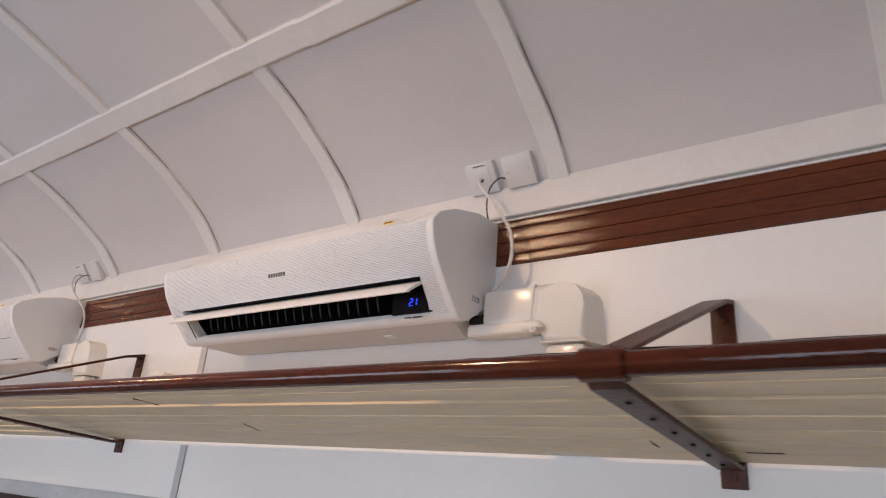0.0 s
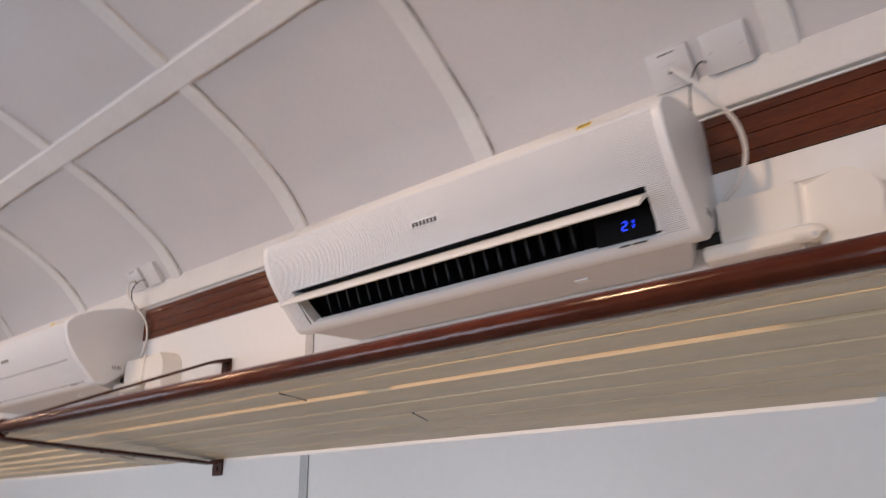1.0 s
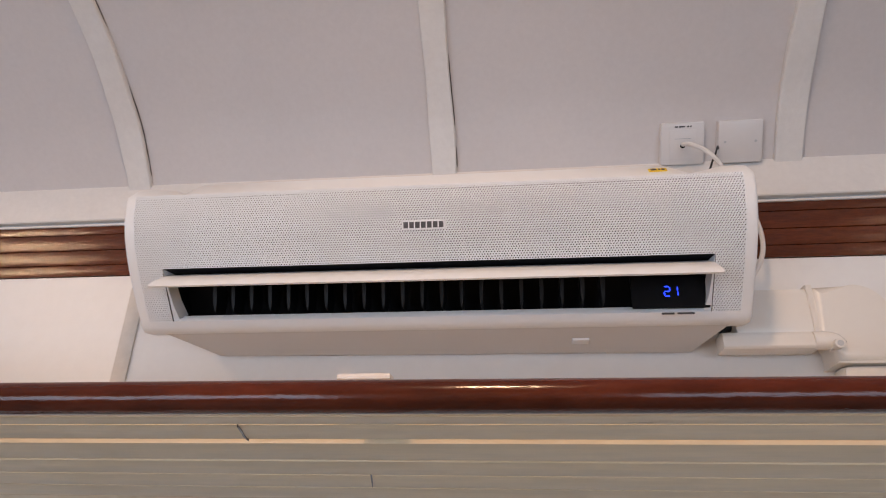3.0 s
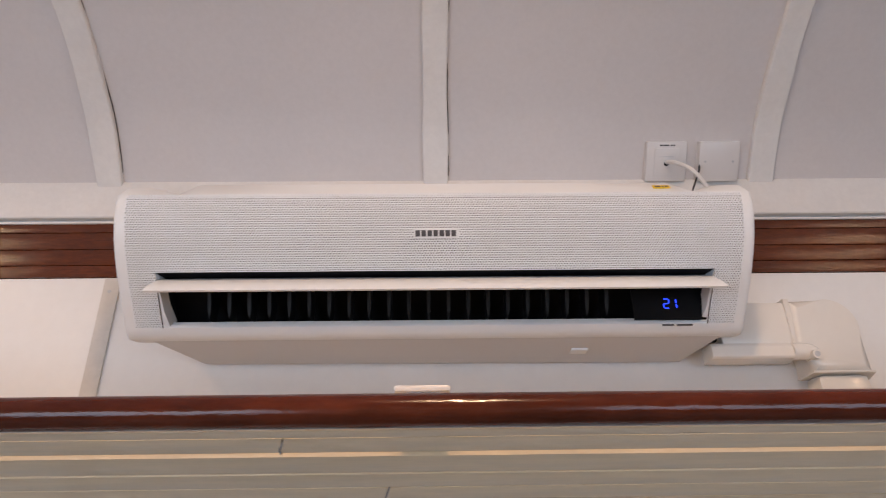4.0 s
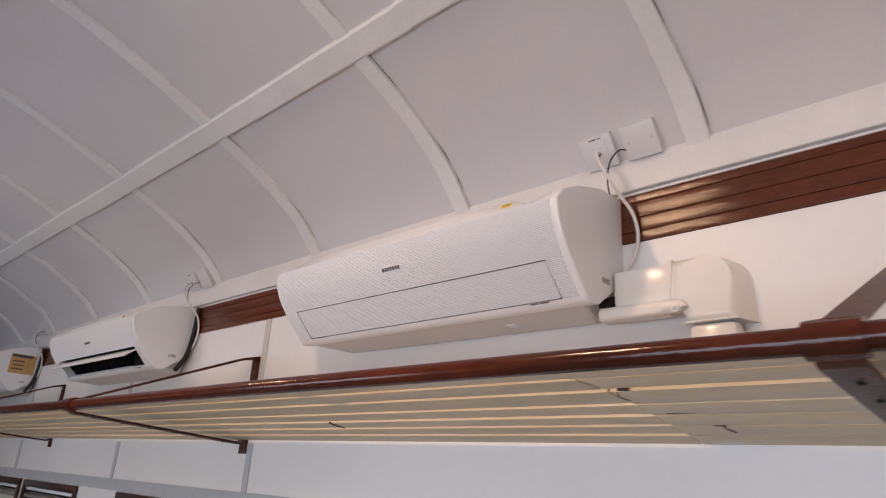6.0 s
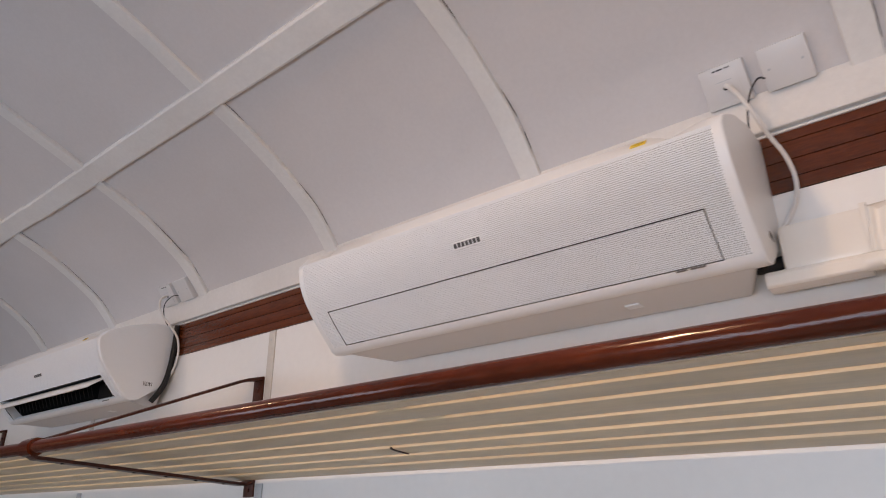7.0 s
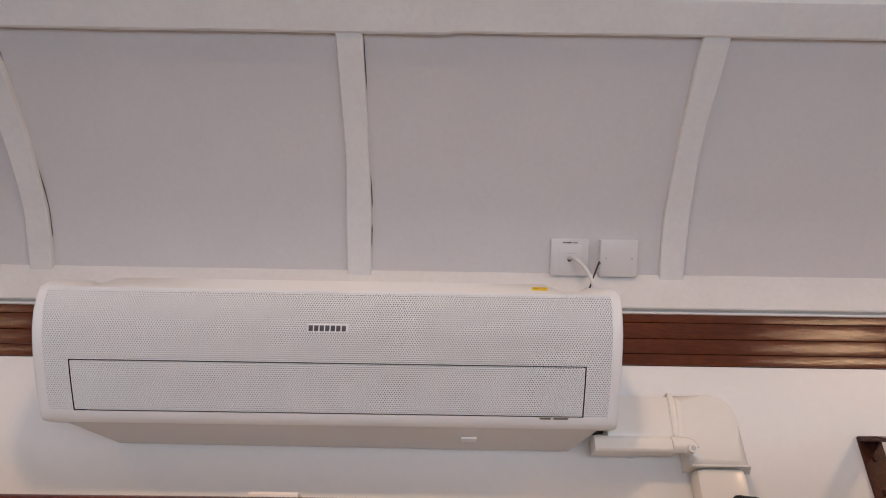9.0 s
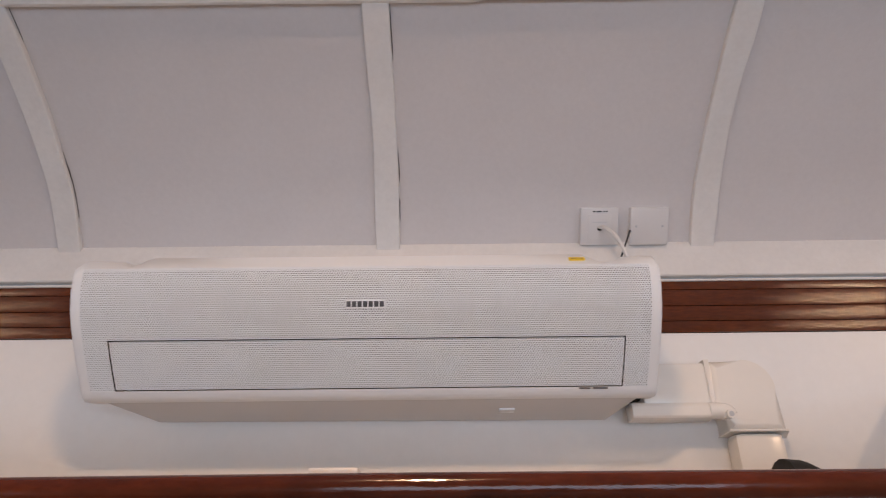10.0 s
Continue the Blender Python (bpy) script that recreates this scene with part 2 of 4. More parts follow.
# ---------------------------------------------------------------- large structure
# ceiling: a thick vaulted sheet
bm = bmesh.new()
xs = [X_LEFT + (X_RIGHT - X_LEFT) * k / 40 for k in range(41)]
low = [[bm.verts.new((x, p[0], p[1])) for p in ARCH] for x in xs]
high = [[bm.verts.new((x, p[0] - 0.02 * arch_normal(i)[0], p[1] - 0.02 * arch_normal(i)[1])) for i, p in enumerate(ARCH)] for x in xs]
for k in range(40):
    for i in range(len(ARCH) - 1):
        bm.faces.new((low[k][i], low[k][i + 1], low[k + 1][i + 1], low[k + 1][i]))
        bm.faces.new((high[k][i], high[k + 1][i], high[k + 1][i + 1], high[k][i + 1]))
bmesh.ops.recalc_face_normals(bm, faces=bm.faces)
solid("ceiling", bm, M_CEILING, "vaulted ceiling of pale grey-white painted panels", "ceiling", smooth=60)


def strip_on_arch(bm, i0, i1, x0, x1, proud, wobble=0.0, seed=0.0):
    """A flat strip lying on the vault from arch point i0 to i1, between x0 and x1."""
    rows = []
    for i in range(i0, i1 + 1):
        p, n = ARCH[i], arch_normal(i)
        w0 = wobble * noise.noise((p[0] * 7, seed, 0.3))
        w1 = wobble * noise.noise((p[0] * 7, seed, 5.1))
        h = proud * (1 + 0.25 * noise.noise((p[0] * 5, seed, 9.0)))
        rows.append([bm.verts.new((x, p[0] + n[0] * q, p[1] + n[1] * q)) for x, q in
                     ((x0 + w0, -0.004), (x0 + w0, h - 0.002), (x0 + 0.002 + w0, h), (x1 - 0.002 + w1, h), (x1 + w1, h - 0.002), (x1 + w1, -0.004))])
    for a, b in zip(rows, rows[1:]):
        for k in range(5):
            bm.faces.new((a[k], a[k + 1], b[k + 1], b[k]))
        bm.faces.new((a[5], a[0], b[0], b[5]))
    bm.faces.new(rows[0][::-1])
    bm.faces.new(rows[-1])
    bmesh.ops.recalc_face_normals(bm, faces=bm.faces)


# long beams beside the centre of the vault
BEAM_LO, BEAM_HI, BEAM_JOINT = -0.462, -0.532, -1.93
i_lo = next(i for i in range(len(ARCH)) if ARCH[i][0] <= BEAM_LO - 0.004)
i_hi = next(i for i in range(len(ARCH)) if ARCH[i][0] <= BEAM_HI) - 1
for mirror in (False, True):
    bm = bmesh.new()
    (i0, p0), (i1, p1) = arch_at(BEAM_LO), arch_at(BEAM_HI)
    n = arch_normal(i0)
    prof = []
    for p, q in ((p0, -0.004), (p0, 0.012), (p0.lerp(p1, 0.08), 0.016), (p0.lerp(p1, 0.92), 0.016), (p1, 0.012), (p1, -0.004)):
        prof.append((p[0] + n[0] * q, p[1] + n[1] * q))
    rows = []
    for k in range(801):
        x = X_LEFT + (X_RIGHT - X_LEFT) * k / 800
        length = math.floor((x - BEAM_JOINT) / STEP)      # each length of batten sits a little differently
        dy, dz = 0.0025 * noise.noise((x * 2.3, 1.0, 0)) + 0.0035 * (length % 2), 0.0025 * noise.noise((x * 2.9, 4.0, 0)) - 0.002 * (length % 2)
        rows.append([bm.verts.new((x, (-DEEP - y - dy) if mirror else y + dy, z + (dz if 0 < j < 5 else 0))) for j, (y, z) in enumerate(prof)])
    for a, b in zip(rows, rows[1:]):
        for j in range(6):
            bm.faces.new((a[j], a[(j + 1) % 6], b[(j + 1) % 6], b[j]))
    bmesh.ops.recalc_face_normals(bm, faces=bm.faces)
    solid("ceiling_beam", bm, M_TRIM, "long flat white painted batten along the vaulted ceiling", "ceiling batten")

# cross ribs, one piece below and one above each beam
last = len(ARCH) - 1
for k, x in enumerate(RIBS):
    for i0, i1 in ((0, i_lo), (i_hi, last - i_hi), (last - i_lo, last)):
        bm = bmesh.new()
        strip_on_arch(bm, i0, i1, x - 0.026, x + 0.026, 0.0125, 0.005, k * 1.7 + i0)
        solid("ceiling_rib", bm, M_TRIM, "curved white painted cover rib between ceiling panels", "ceiling rib", smooth=30)

# hairline gaps where the filler has cracked away along the ribs and the long battens
rnd = random.Random(31)


def crack(line, width):
    """A thin dark gap following a line of (point, normal), of uneven width."""
    bm = bmesh.new()
    rows = []
    for k, (p, n, side) in enumerate(line):
        w = width * (0.35 + 0.65 * abs(noise.noise((p.x * 31 + k * 0.4, p.y * 29, p.z * 17)))) * (0.25 if k in (0, len(line) - 1) else 1)
        rows.append([bm.verts.new(p + n * 0.0012 - side * w), bm.verts.new(p + n * 0.0018), bm.verts.new(p + n * 0.0012 + side * w)])
    for a, b in zip(rows, rows[1:]):
        for j in (0, 1):
            bm.faces.new((a[j], a[j + 1], b[j + 1], b[j]))
    bmesh.ops.recalc_face_normals(bm, faces=bm.faces)
    return bm


def rib_edge(k, x, i):
    """The place of a rib's edge at arch point i, with its uneven paint line."""
    p = ARCH[i]
    return x + 0.005 * noise.noise((p[0] * 7, k * 1.7, 5.1)) + 0.0012


for k, x in enumerate(RIBS):
    if -6.0 < x < 2.5:
        gaps = bmesh.new()
        i = rnd.randint(3, 9)
        while i < i_lo - 2:
            j = min(i_lo - 1, i + rnd.randint(4, 16))
            line = [(Vector((rib_edge(k, x + 0.026, m), ARCH[m][0], ARCH[m][1])), Vector((0, *arch_normal(m))), Vector((1, 0, 0))) for m in range(i, j + 1)]
            piece = crack(line, 0.0021)
            me = bpy.data.meshes.new("gap")
            piece.to_mesh(me)
            piece.free()
            gaps.from_mesh(me)
            i = j + rnd.randint(2, 10)
        solid("ceiling_crack", gaps, M_CRACK, "dark hairline gap along a painted ceiling rib", "paint crack", smooth=0)
for a, b in ((-3.55, -2.93), (-2.80, -2.2), (-1.98, -1.60), (-1.2, -0.8), (-0.62, -0.1), (0.06, 0.45)):
    i, p = arch_at(BEAM_LO)
    n = arch_normal(i)
    way = Vector((0, -n[1], n[0]))
    line = [(Vector((a + (b - a) * m / 24, p[0] + 0.0025 * noise.noise(((a + (b - a) * m / 24) * 2.3, 1.0, 0)) + 0.002, p[1])), Vector((0, *n)), way) for m in range(25)]
    solid("ceiling_crack", crack(line, 0.0032), M_CRACK, "dark hairline gap under the long ceiling batten", "paint crack", smooth=0)

# cornice board with a thin ledge under it
bm = bmesh.new()
prism(bm, [(0.02, 2.298), (-0.012, 2.298), (-0.014, 2.301), (-0.014, 2.378), (-0.010, 2.386), (0.0, 2.390), (0.02, 2.390)], X_LEFT, X_RIGHT)
solid("cornice", bm, M_TRIM, "white painted cornice board between wood strip and ceiling", "cornice")
bm = boxed(X_LEFT, X_RIGHT, -0.0065, 0.02, 2.2875, 2.2925, bevel=0.0012)
solid("cornice_ledge", bm, M_TRIM, "thin white ledge under the cornice board", "moulding")
bm = boxed(X_LEFT, X_RIGHT, 0.001, 0.02, 2.2925, 2.298)
solid("cornice_gap", bm, M_GREY, "narrow grey shadow gap under the cornice", "moulding")

# walls
WINDOWS = []
for k in range(-4, 2):
    x = -3.325 + 2.31 * k
    WINDOWS += [(x - 0.90, x - 0.035), (x + 0.035, x + 0.90)]
WIN_TOP, WIN_LOW = 1.463, 0.86
bm = bmesh.new()
box(bm, X_LEFT, X_RIGHT, 0.0, 0.06, WIN_TOP, 2.164)
box(bm, X_LEFT, X_RIGHT, 0.012, 0.06, 2.164, 2.42)
box(bm, X_LEFT, X_RIGHT, 0.0, 0.06, 0.0, WIN_LOW)
edges = [X_LEFT] + [e for w in sorted(WINDOWS) for e in w] + [X_RIGHT]
for a, b in zip(edges[::2], edges[1::2]):
    box(bm, a, b, 0.0, 0.06, WIN_LOW, WIN_TOP)
solid("wall_north", bm, M_WALL, "smooth glossy white panelled coach wall", "wall", smooth=0)
bm = bmesh.new()
FAR_WINDOWS = [(-9.3, -7.5), (-5.9, -4.1), (-2.5, -0.7), (0.7, 2.5)]
box(bm, X_LEFT, X_RIGHT, -DEEP - 0.06, -DEEP, 1.78, 2.42)
box(bm, X_LEFT, X_RIGHT, -DEEP - 0.06, -DEEP, 0.0, 0.80)
edges = [X_LEFT] + [e for w in FAR_WINDOWS for e in w] + [X_RIGHT]
for a, b in zip(edges[::2], edges[1::2]):
    box(bm, a, b, -DEEP - 0.06, -DEEP, 0.80, 1.78)
solid("wall_south", bm, M_WALL, "plain white coach wall with open window bays", "wall", smooth=0)
for name, x in (("wall_west", X_LEFT), ("wall_east", X_RIGHT)):
    bm = boxed(x - 0.03, x + 0.03, -DEEP - 0.06, 0.06, 0.0, 3.0)
    solid(name, bm, M_WALL, "plain white end wall of the coach", "wall", smooth=0)
solid("floor", boxed(X_LEFT, X_RIGHT, -DEEP - 0.06, 0.06, -0.05, 0.0), M_FLOOR, "dark grey vinyl coach floor", "floor", smooth=0)

# grey strip above the windows, with screws, and cover battens on the panel joints
strip = tagged(new("trim", finish(boxed(X_LEFT, X_RIGHT, -0.006, 0.0, 1.466, 1.518, bevel=0.0015), "trim", M_GREY)), "grey painted metal strip above the windows", "trim", "", "structure")
screw = finish(tube(bmesh.new(), [(0, 0, 0), (0, -0.002, 0)], 0.0035, 8), "screw", M_GREY)
for k in range(-18, 8):
    s = new("screw", screw)
    s.location = (0.27 + 0.42 * k, -0.006, 1.49 + 0.004 * math.sin(k * 2.1))
    s.parent = strip
for x in (-0.655, -3.145, -4.345, -5.87, 1.84):
    for z0, z1 in ((1.518, 1.69), (1.73, 2.163)):
        batten = tagged(new("wall_batten", finish(boxed(x - 0.016, x + 0.016, -0.005, 0.0, z0, z1, bevel=0.001), "wall_batten", M_GREY if z1 < 1.72 else M_BATTEN)),
                        "narrow grey cover batten on a lower wall joint" if z1 < 1.72 else "narrow cream cover batten on a wall panel joint", "batten", "wall battens", "structure")
        for zz in (z0 + 0.025, z1 - 0.03):
            s = new("screw", screw)
            s.location = (x - 0.002, -0.004, zz)
            s.parent = batten

# wooden band: four varnished boards with grooves between
band = thing("wood_band", "band of varnished red-brown grooved boards under the cornice", "wood panelling", kind="structure")
for z0, z1 in ((2.2672, 2.2868), (2.2282, 2.2655), (2.1922, 2.2265), (2.1655, 2.1905)):
    part("board", boxed(X_LEFT, X_RIGHT, -0.004, 0.011, z0, z1, bevel=0.0009), M_WOOD, band)
part("groove_backing", boxed(X_LEFT, X_RIGHT, 0.0055, 0.0115, 2.1645, 2.2872), M_FRAME, band)

# windows of the near wall
for n, (a, b) in enumerate(sorted(WINDOWS)):
    if b > -9.5:
        w = thing("window_%d" % (n + 1), "dark wooden window with lowered cream blind and metal rail", "window", ((a + b) / 2, 0, WIN_LOW), kind="structure")
        h, wd = WIN_TOP - WIN_LOW, (b - a) / 2
        bm = bmesh.new()
        f = 0.032
        box(bm, -wd, wd, -0.016, 0.05, h - f, h, bevel=0.003)
        box(bm, -wd, wd, -0.016, 0.05, 0, f, bevel=0.003)
        box(bm, -wd, -wd + f, -0.016, 0.05, f, h - f, bevel=0.003)
        box(bm, wd - f, wd, -0.016, 0.05, f, h - f, bevel=0.003)
        part("window_frame", bm, M_FRAME, w)
        bm = bmesh.new()
        tube(bm, [(-wd + f + 0.01, 0.012, h - f - 0.055), (wd - f - 0.01, 0.012, h - f - 0.055)], 0.021, 14)
        part("blind_roller", bm, M_METAL, w, "polished metal blind roller")
        part("rail", boxed(-wd + f + 0.012, wd - f - 0.012, 0.0, 0.03, h - f - 0.024, h - f - 0.008, bevel=0.002), M_PLASTIC, w)
        part("upper_rail_shadow_board", boxed(-wd + f, wd - f, 0.03, 0.036, h - f - 0.045, h - f), M_BLACK, w)
        part("blind", boxed(-wd + f, wd - f, 0.037, 0.041, f, h - f), M_BLIND, w)
        part("window_latch", boxed(-wd + f + 0.02, -wd + f + 0.05, -0.012, 0.01, h - f - 0.014, h - f - 0.002, bevel=0.002), M_METAL, w)

# ---------------------------------------------------------------- air conditioners
# side outline, from the back of the top over the front to the back of the bottom
CASE = [(0.0, 2.240), (-0.10, 2.239), (-0.20, 2.234), (-0.262, 2.224), (-0.286, 2.191), (-0.287, 2.178), (-0.281, 2.148), (-0.268, 2.118), (-0.252, 2.094),
        (-0.235, 2.072), (-0.212, 2.046), (-0.188, 2.021), (-0.166, 1.999), (-0.158, 1.990), (-0.145, 1.985), (-0.115, 1.990), (-0.05, 2.035), (0.0, 2.100)]
CAP = {0: 2.285, 1: 2.279, 2: 2.250, 3: 2.218}       # the end caps stand higher at the top
DIP = {0: 2.215, 1: 2.213, 2: 2.210, 3: 2.205}       # and a dip lies beside them
FLAP_A, FLAP_B = 9, 12                    # the flap's part of the outline
GRILLE_A = 4                              # the pierced sheet starts here
FLAP_X = 0.467
MID = Vector((-0.05, 2.14))
ENDS = [(0.531, 0.978), (0.5308, 0.985), (0.5298, 0.992), (0.5275, 0.9965), (0.524, 0.9992), (0.5195, 1.0), (0.513, 1.0), (0.490, 1.0)]
STATIONS = [(-x, k) for x, k in ENDS] + [(x, 1.0) for x in (-FLAP_X, -0.44, -0.405, -0.2, 0.0, 0.2, 0.395, 0.435, FLAP_X)] + ENDS[::-1]
IN0, IN1 = 8, 16                          # the stations between which the mouth lies


def case_point(i, s, x=0.0):
    y, z = CASE[i]
    if i in CAP:
        z = CAP[i] if abs(x) > 0.48 else CAP[i] * 0.55 + DIP[i] * 0.45 if abs(x) > 0.46 else DIP[i] if abs(x) > 0.43 else z
    p = MID + (Vector((y, z)) - MID) * s
    return (0.0 if y == 0.0 else p[0], p[1])


def arc_lengths():
    out = [0.0]
    for a, b in zip(CASE, CASE[1:]):
        out.append(out[-1] + (Vector(b) - Vector(a)).length)
    return out


ARC = arc_lengths()


def case_mesh():
    bm = bmesh.new()
    grid = []
    for x, s in STATIONS:
        grid.append([bm.verts.new((x, *case_point(i, s, x))) for i in range(len(CASE))])
    n = len(CASE)
    for k in range(len(STATIONS) - 1):
        inside = -FLAP_X <= STATIONS[k][0] and STATIONS[k + 1][0] <= FLAP_X
        for i in range(n - 1):
            if inside and FLAP_A <= i < FLAP_B:
                continue
            if max(abs(STATIONS[k][0]), abs(STATIONS[k + 1][0])) <= 0.514 and GRILLE_A <= i < FLAP_B:
                continue
            bm.faces.new((grid[k][i], grid[k + 1][i], grid[k + 1][i + 1], grid[k][i + 1]))
    for g in (grid[0], grid[-1]):
        bm.faces.new(g)
    bm.faces.new([grid[0][0]] + [g[0] for g in grid[1:]] + [g[-1] for g in reversed(grid)])
    # the dark mouth behind the flap
    A, B = [g[FLAP_A] for g in grid[IN0:IN1 + 1]], [g[FLAP_B] for g in grid[IN0:IN1 + 1]]
    a2 = [bm.verts.new((v.co.x, -0.150, 2.085)) for v in A]
    b2 = [bm.verts.new((v.co.x, -0.085, 2.010)) for v in B]
    for k in range(IN1 - IN0):
        for q in ((A[k], A[k + 1], a2[k + 1], a2[k]), (a2[k], a2[k + 1], b2[k + 1], b2[k]), (b2[k], b2[k + 1], B[k + 1], B[k])):
            bm.faces.new(q).material_index = 2
    for g, s in ((grid[IN0], 0), (grid[IN1], -1)):
        bm.faces.new([g[i] for i in range(FLAP_A, FLAP_B + 1)] + [b2[s], a2[s]]).material_index = 2
    bmesh.ops.recalc_face_normals(bm, faces=bm.faces)
    return finish(bm, "case", [M_PLASTIC, M_GRILLE, M_BLACK], 42)


CASE_MESH = case_mesh()
FINE = spline(CASE, 8)                    # the outline drawn smoothly, eight steps from point to point
FINE_ARC = [0.0]
for p, q in zip(FINE, FINE[1:]):
    FINE_ARC.append(FINE_ARC[-1] + (q - p).length)
PITCH, HOLE, SUNK, FLOOR = 0.0046, 0.00170, 0.0023, 0.68


def pierced_sheet(fields):
    """A plastic sheet on the case's outline with rows of real sunk holes; each field is (x0, x1, from, to) in metres of outline."""
    verts, faces, kinds = [], [], []
    uneven = random.Random(5)
    ang = [math.pi / 2 - math.pi / 3 * k for k in range(6)]
    for x0, x1, s0, s1 in fields:
        rows = max(1, round((s1 - s0) / (PITCH * 0.866)))
        cols = max(1, round((x1 - x0) / PITCH))
        px, ps = (x1 - x0) / cols, (s1 - s0) / rows

        def at(x, s, sunk=0.0):
            i = 0
            while i < len(FINE) - 2 and FINE_ARC[i + 1] < s:
                i += 1
            p = FINE[i].lerp(FINE[i + 1], (s - FINE_ARC[i]) / (FINE_ARC[i + 1] - FINE_ARC[i]))
            d = (FINE[i + 1] - FINE[i]).normalized()
            return (x, p[0] - d[1] * sunk, p[1] + d[0] * sunk)

        for r in range(rows):
            sm = s0 + (r + 0.5) * ps
            a, b = at(0, sm - ps / 2), at(0, sm + ps / 2)
            ring = [(HOLE * math.cos(q), at(0, sm + HOLE * math.sin(q)), at(0, sm + FLOOR * HOLE * math.sin(q), SUNK)) for q in ang]
            shift = 0.5 * (r % 2)
            for c in range(cols + r % 2):
                xm = x0 + (c + 0.5 - shift) * px
                lo, hi = max(x0, xm - px / 2), min(x1, xm + px / 2)
                xh = xm + px * uneven.uniform(-0.1, 0.1)
                k = len(verts)
                if hi - lo < px * 0.9:
                    verts += [(lo, a[1], a[2]), (hi, a[1], a[2]), (hi, b[1], b[2]), (lo, b[1], b[2])]
                    faces.append((k, k + 1, k + 2, k + 3))
                    kinds.append(0)
                    continue
                verts += [(xm, b[1], b[2]), (hi, b[1], b[2]), (hi, a[1], a[2]), (xm, a[1], a[2]), (lo, a[1], a[2]), (lo, b[1], b[2])]
                verts += [(xh + dx, t[1], t[2]) for dx, t, u in ring]
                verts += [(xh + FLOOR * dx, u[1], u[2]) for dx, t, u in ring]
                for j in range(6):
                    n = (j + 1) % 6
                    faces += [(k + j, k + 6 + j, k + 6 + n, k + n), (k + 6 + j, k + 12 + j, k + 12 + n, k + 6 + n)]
                # hole floor, drawn in the painted shade colour
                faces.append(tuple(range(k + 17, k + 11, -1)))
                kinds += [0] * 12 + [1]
    me = bpy.data.meshes.new("grille")
    me.from_pydata(verts, [], faces)
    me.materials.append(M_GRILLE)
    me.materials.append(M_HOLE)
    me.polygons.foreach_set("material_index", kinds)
    me.update()
    return me


def outline_at(i):
    return FINE_ARC[8 * i]


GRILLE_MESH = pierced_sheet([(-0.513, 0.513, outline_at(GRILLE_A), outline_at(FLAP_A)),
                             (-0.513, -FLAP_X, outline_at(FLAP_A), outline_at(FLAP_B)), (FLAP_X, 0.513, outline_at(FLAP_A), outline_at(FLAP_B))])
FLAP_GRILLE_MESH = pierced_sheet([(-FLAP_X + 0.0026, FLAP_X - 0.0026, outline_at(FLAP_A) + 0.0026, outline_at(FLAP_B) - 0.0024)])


def flap_closed():
    bm = bmesh.new()
    ys = [Vector(CASE[i]) for i in range(FLAP_A, FLAP_B + 1)]
    ys[0] = ys[0].lerp(ys[1], 0.12)
    ys[-1] = ys[-1].lerp(ys[-2], 0.11)
    ys = [p + Vector((0.0022, 0.0018)) for p in ys]
    inner = [p + Vector((0.003, 0.0027)) for p in ys]
    w = FLAP_X - 0.0036
    ring = {}
    for side in (-w, w):
        ring[side] = ([bm.verts.new((side, *p)) for p in ys], [bm.verts.new((side, *p)) for p in inner])
    for q in (0, 1):
        a, b = ring[-w][q], ring[w][q]
        for i in range(3):
            bm.faces.new((a[i], b[i], b[i + 1], a[i + 1]))
    for side in (-w, w):
        o, i_ = ring[side]
        for i in range(3):
            bm.faces.new((o[i], o[i + 1], i_[i + 1], i_[i]))
    for e in (0, 3):
        bm.faces.new((ring[-w][0][e], ring[w][0][e], ring[w][1][e], ring[-w][1][e]))
    bmesh.ops.recalc_face_normals(bm, faces=bm.faces)
    return bm


def flap_open():
    bm = bmesh.new()
    out = [(-0.205, 2.0735), (-0.232, 2.0585), (-0.255, 2.0420), (-0.270, 2.0290), (-0.2725, 2.0245), (-0.268, 2.0235), (-0.251, 2.0365), (-0.228, 2.0525), (-0.205, 2.0670)]
    prism(bm, out, -FLAP_X + 0.003, FLAP_X - 0.003)
    return bm


TRAY = ([(-0.512, -0.156, 1.990), (0.512, -0.156, 1.990), (0.466, -0.012, 1.974), (-0.440, -0.012, 1.978)],
        [(-0.512, -0.14, 2.004), (0.512, -0.14, 2.004), (0.500, 0.0, 2.075), (-0.500, 0.0, 2.075)])


def tray_mesh():
    bm = bmesh.new()
    lo = [bm.verts.new(p) for p in TRAY[0]]
    hi = [bm.verts.new(p) for p in TRAY[1]]
    bm.faces.new(lo)
    bm.faces.new(hi[::-1])
    for i in range(4):
        bm.faces.new((lo[i], lo[(i + 1) % 4], hi[(i + 1) % 4], hi[i]))
    bmesh.ops.bevel(bm, geom=list(bm.edges), offset=0.003, segments=2, affect="EDGES")
    bmesh.ops.recalc_face_normals(bm, faces=bm.faces)
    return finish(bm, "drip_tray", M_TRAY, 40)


TRAY_MESH = tray_mesh()


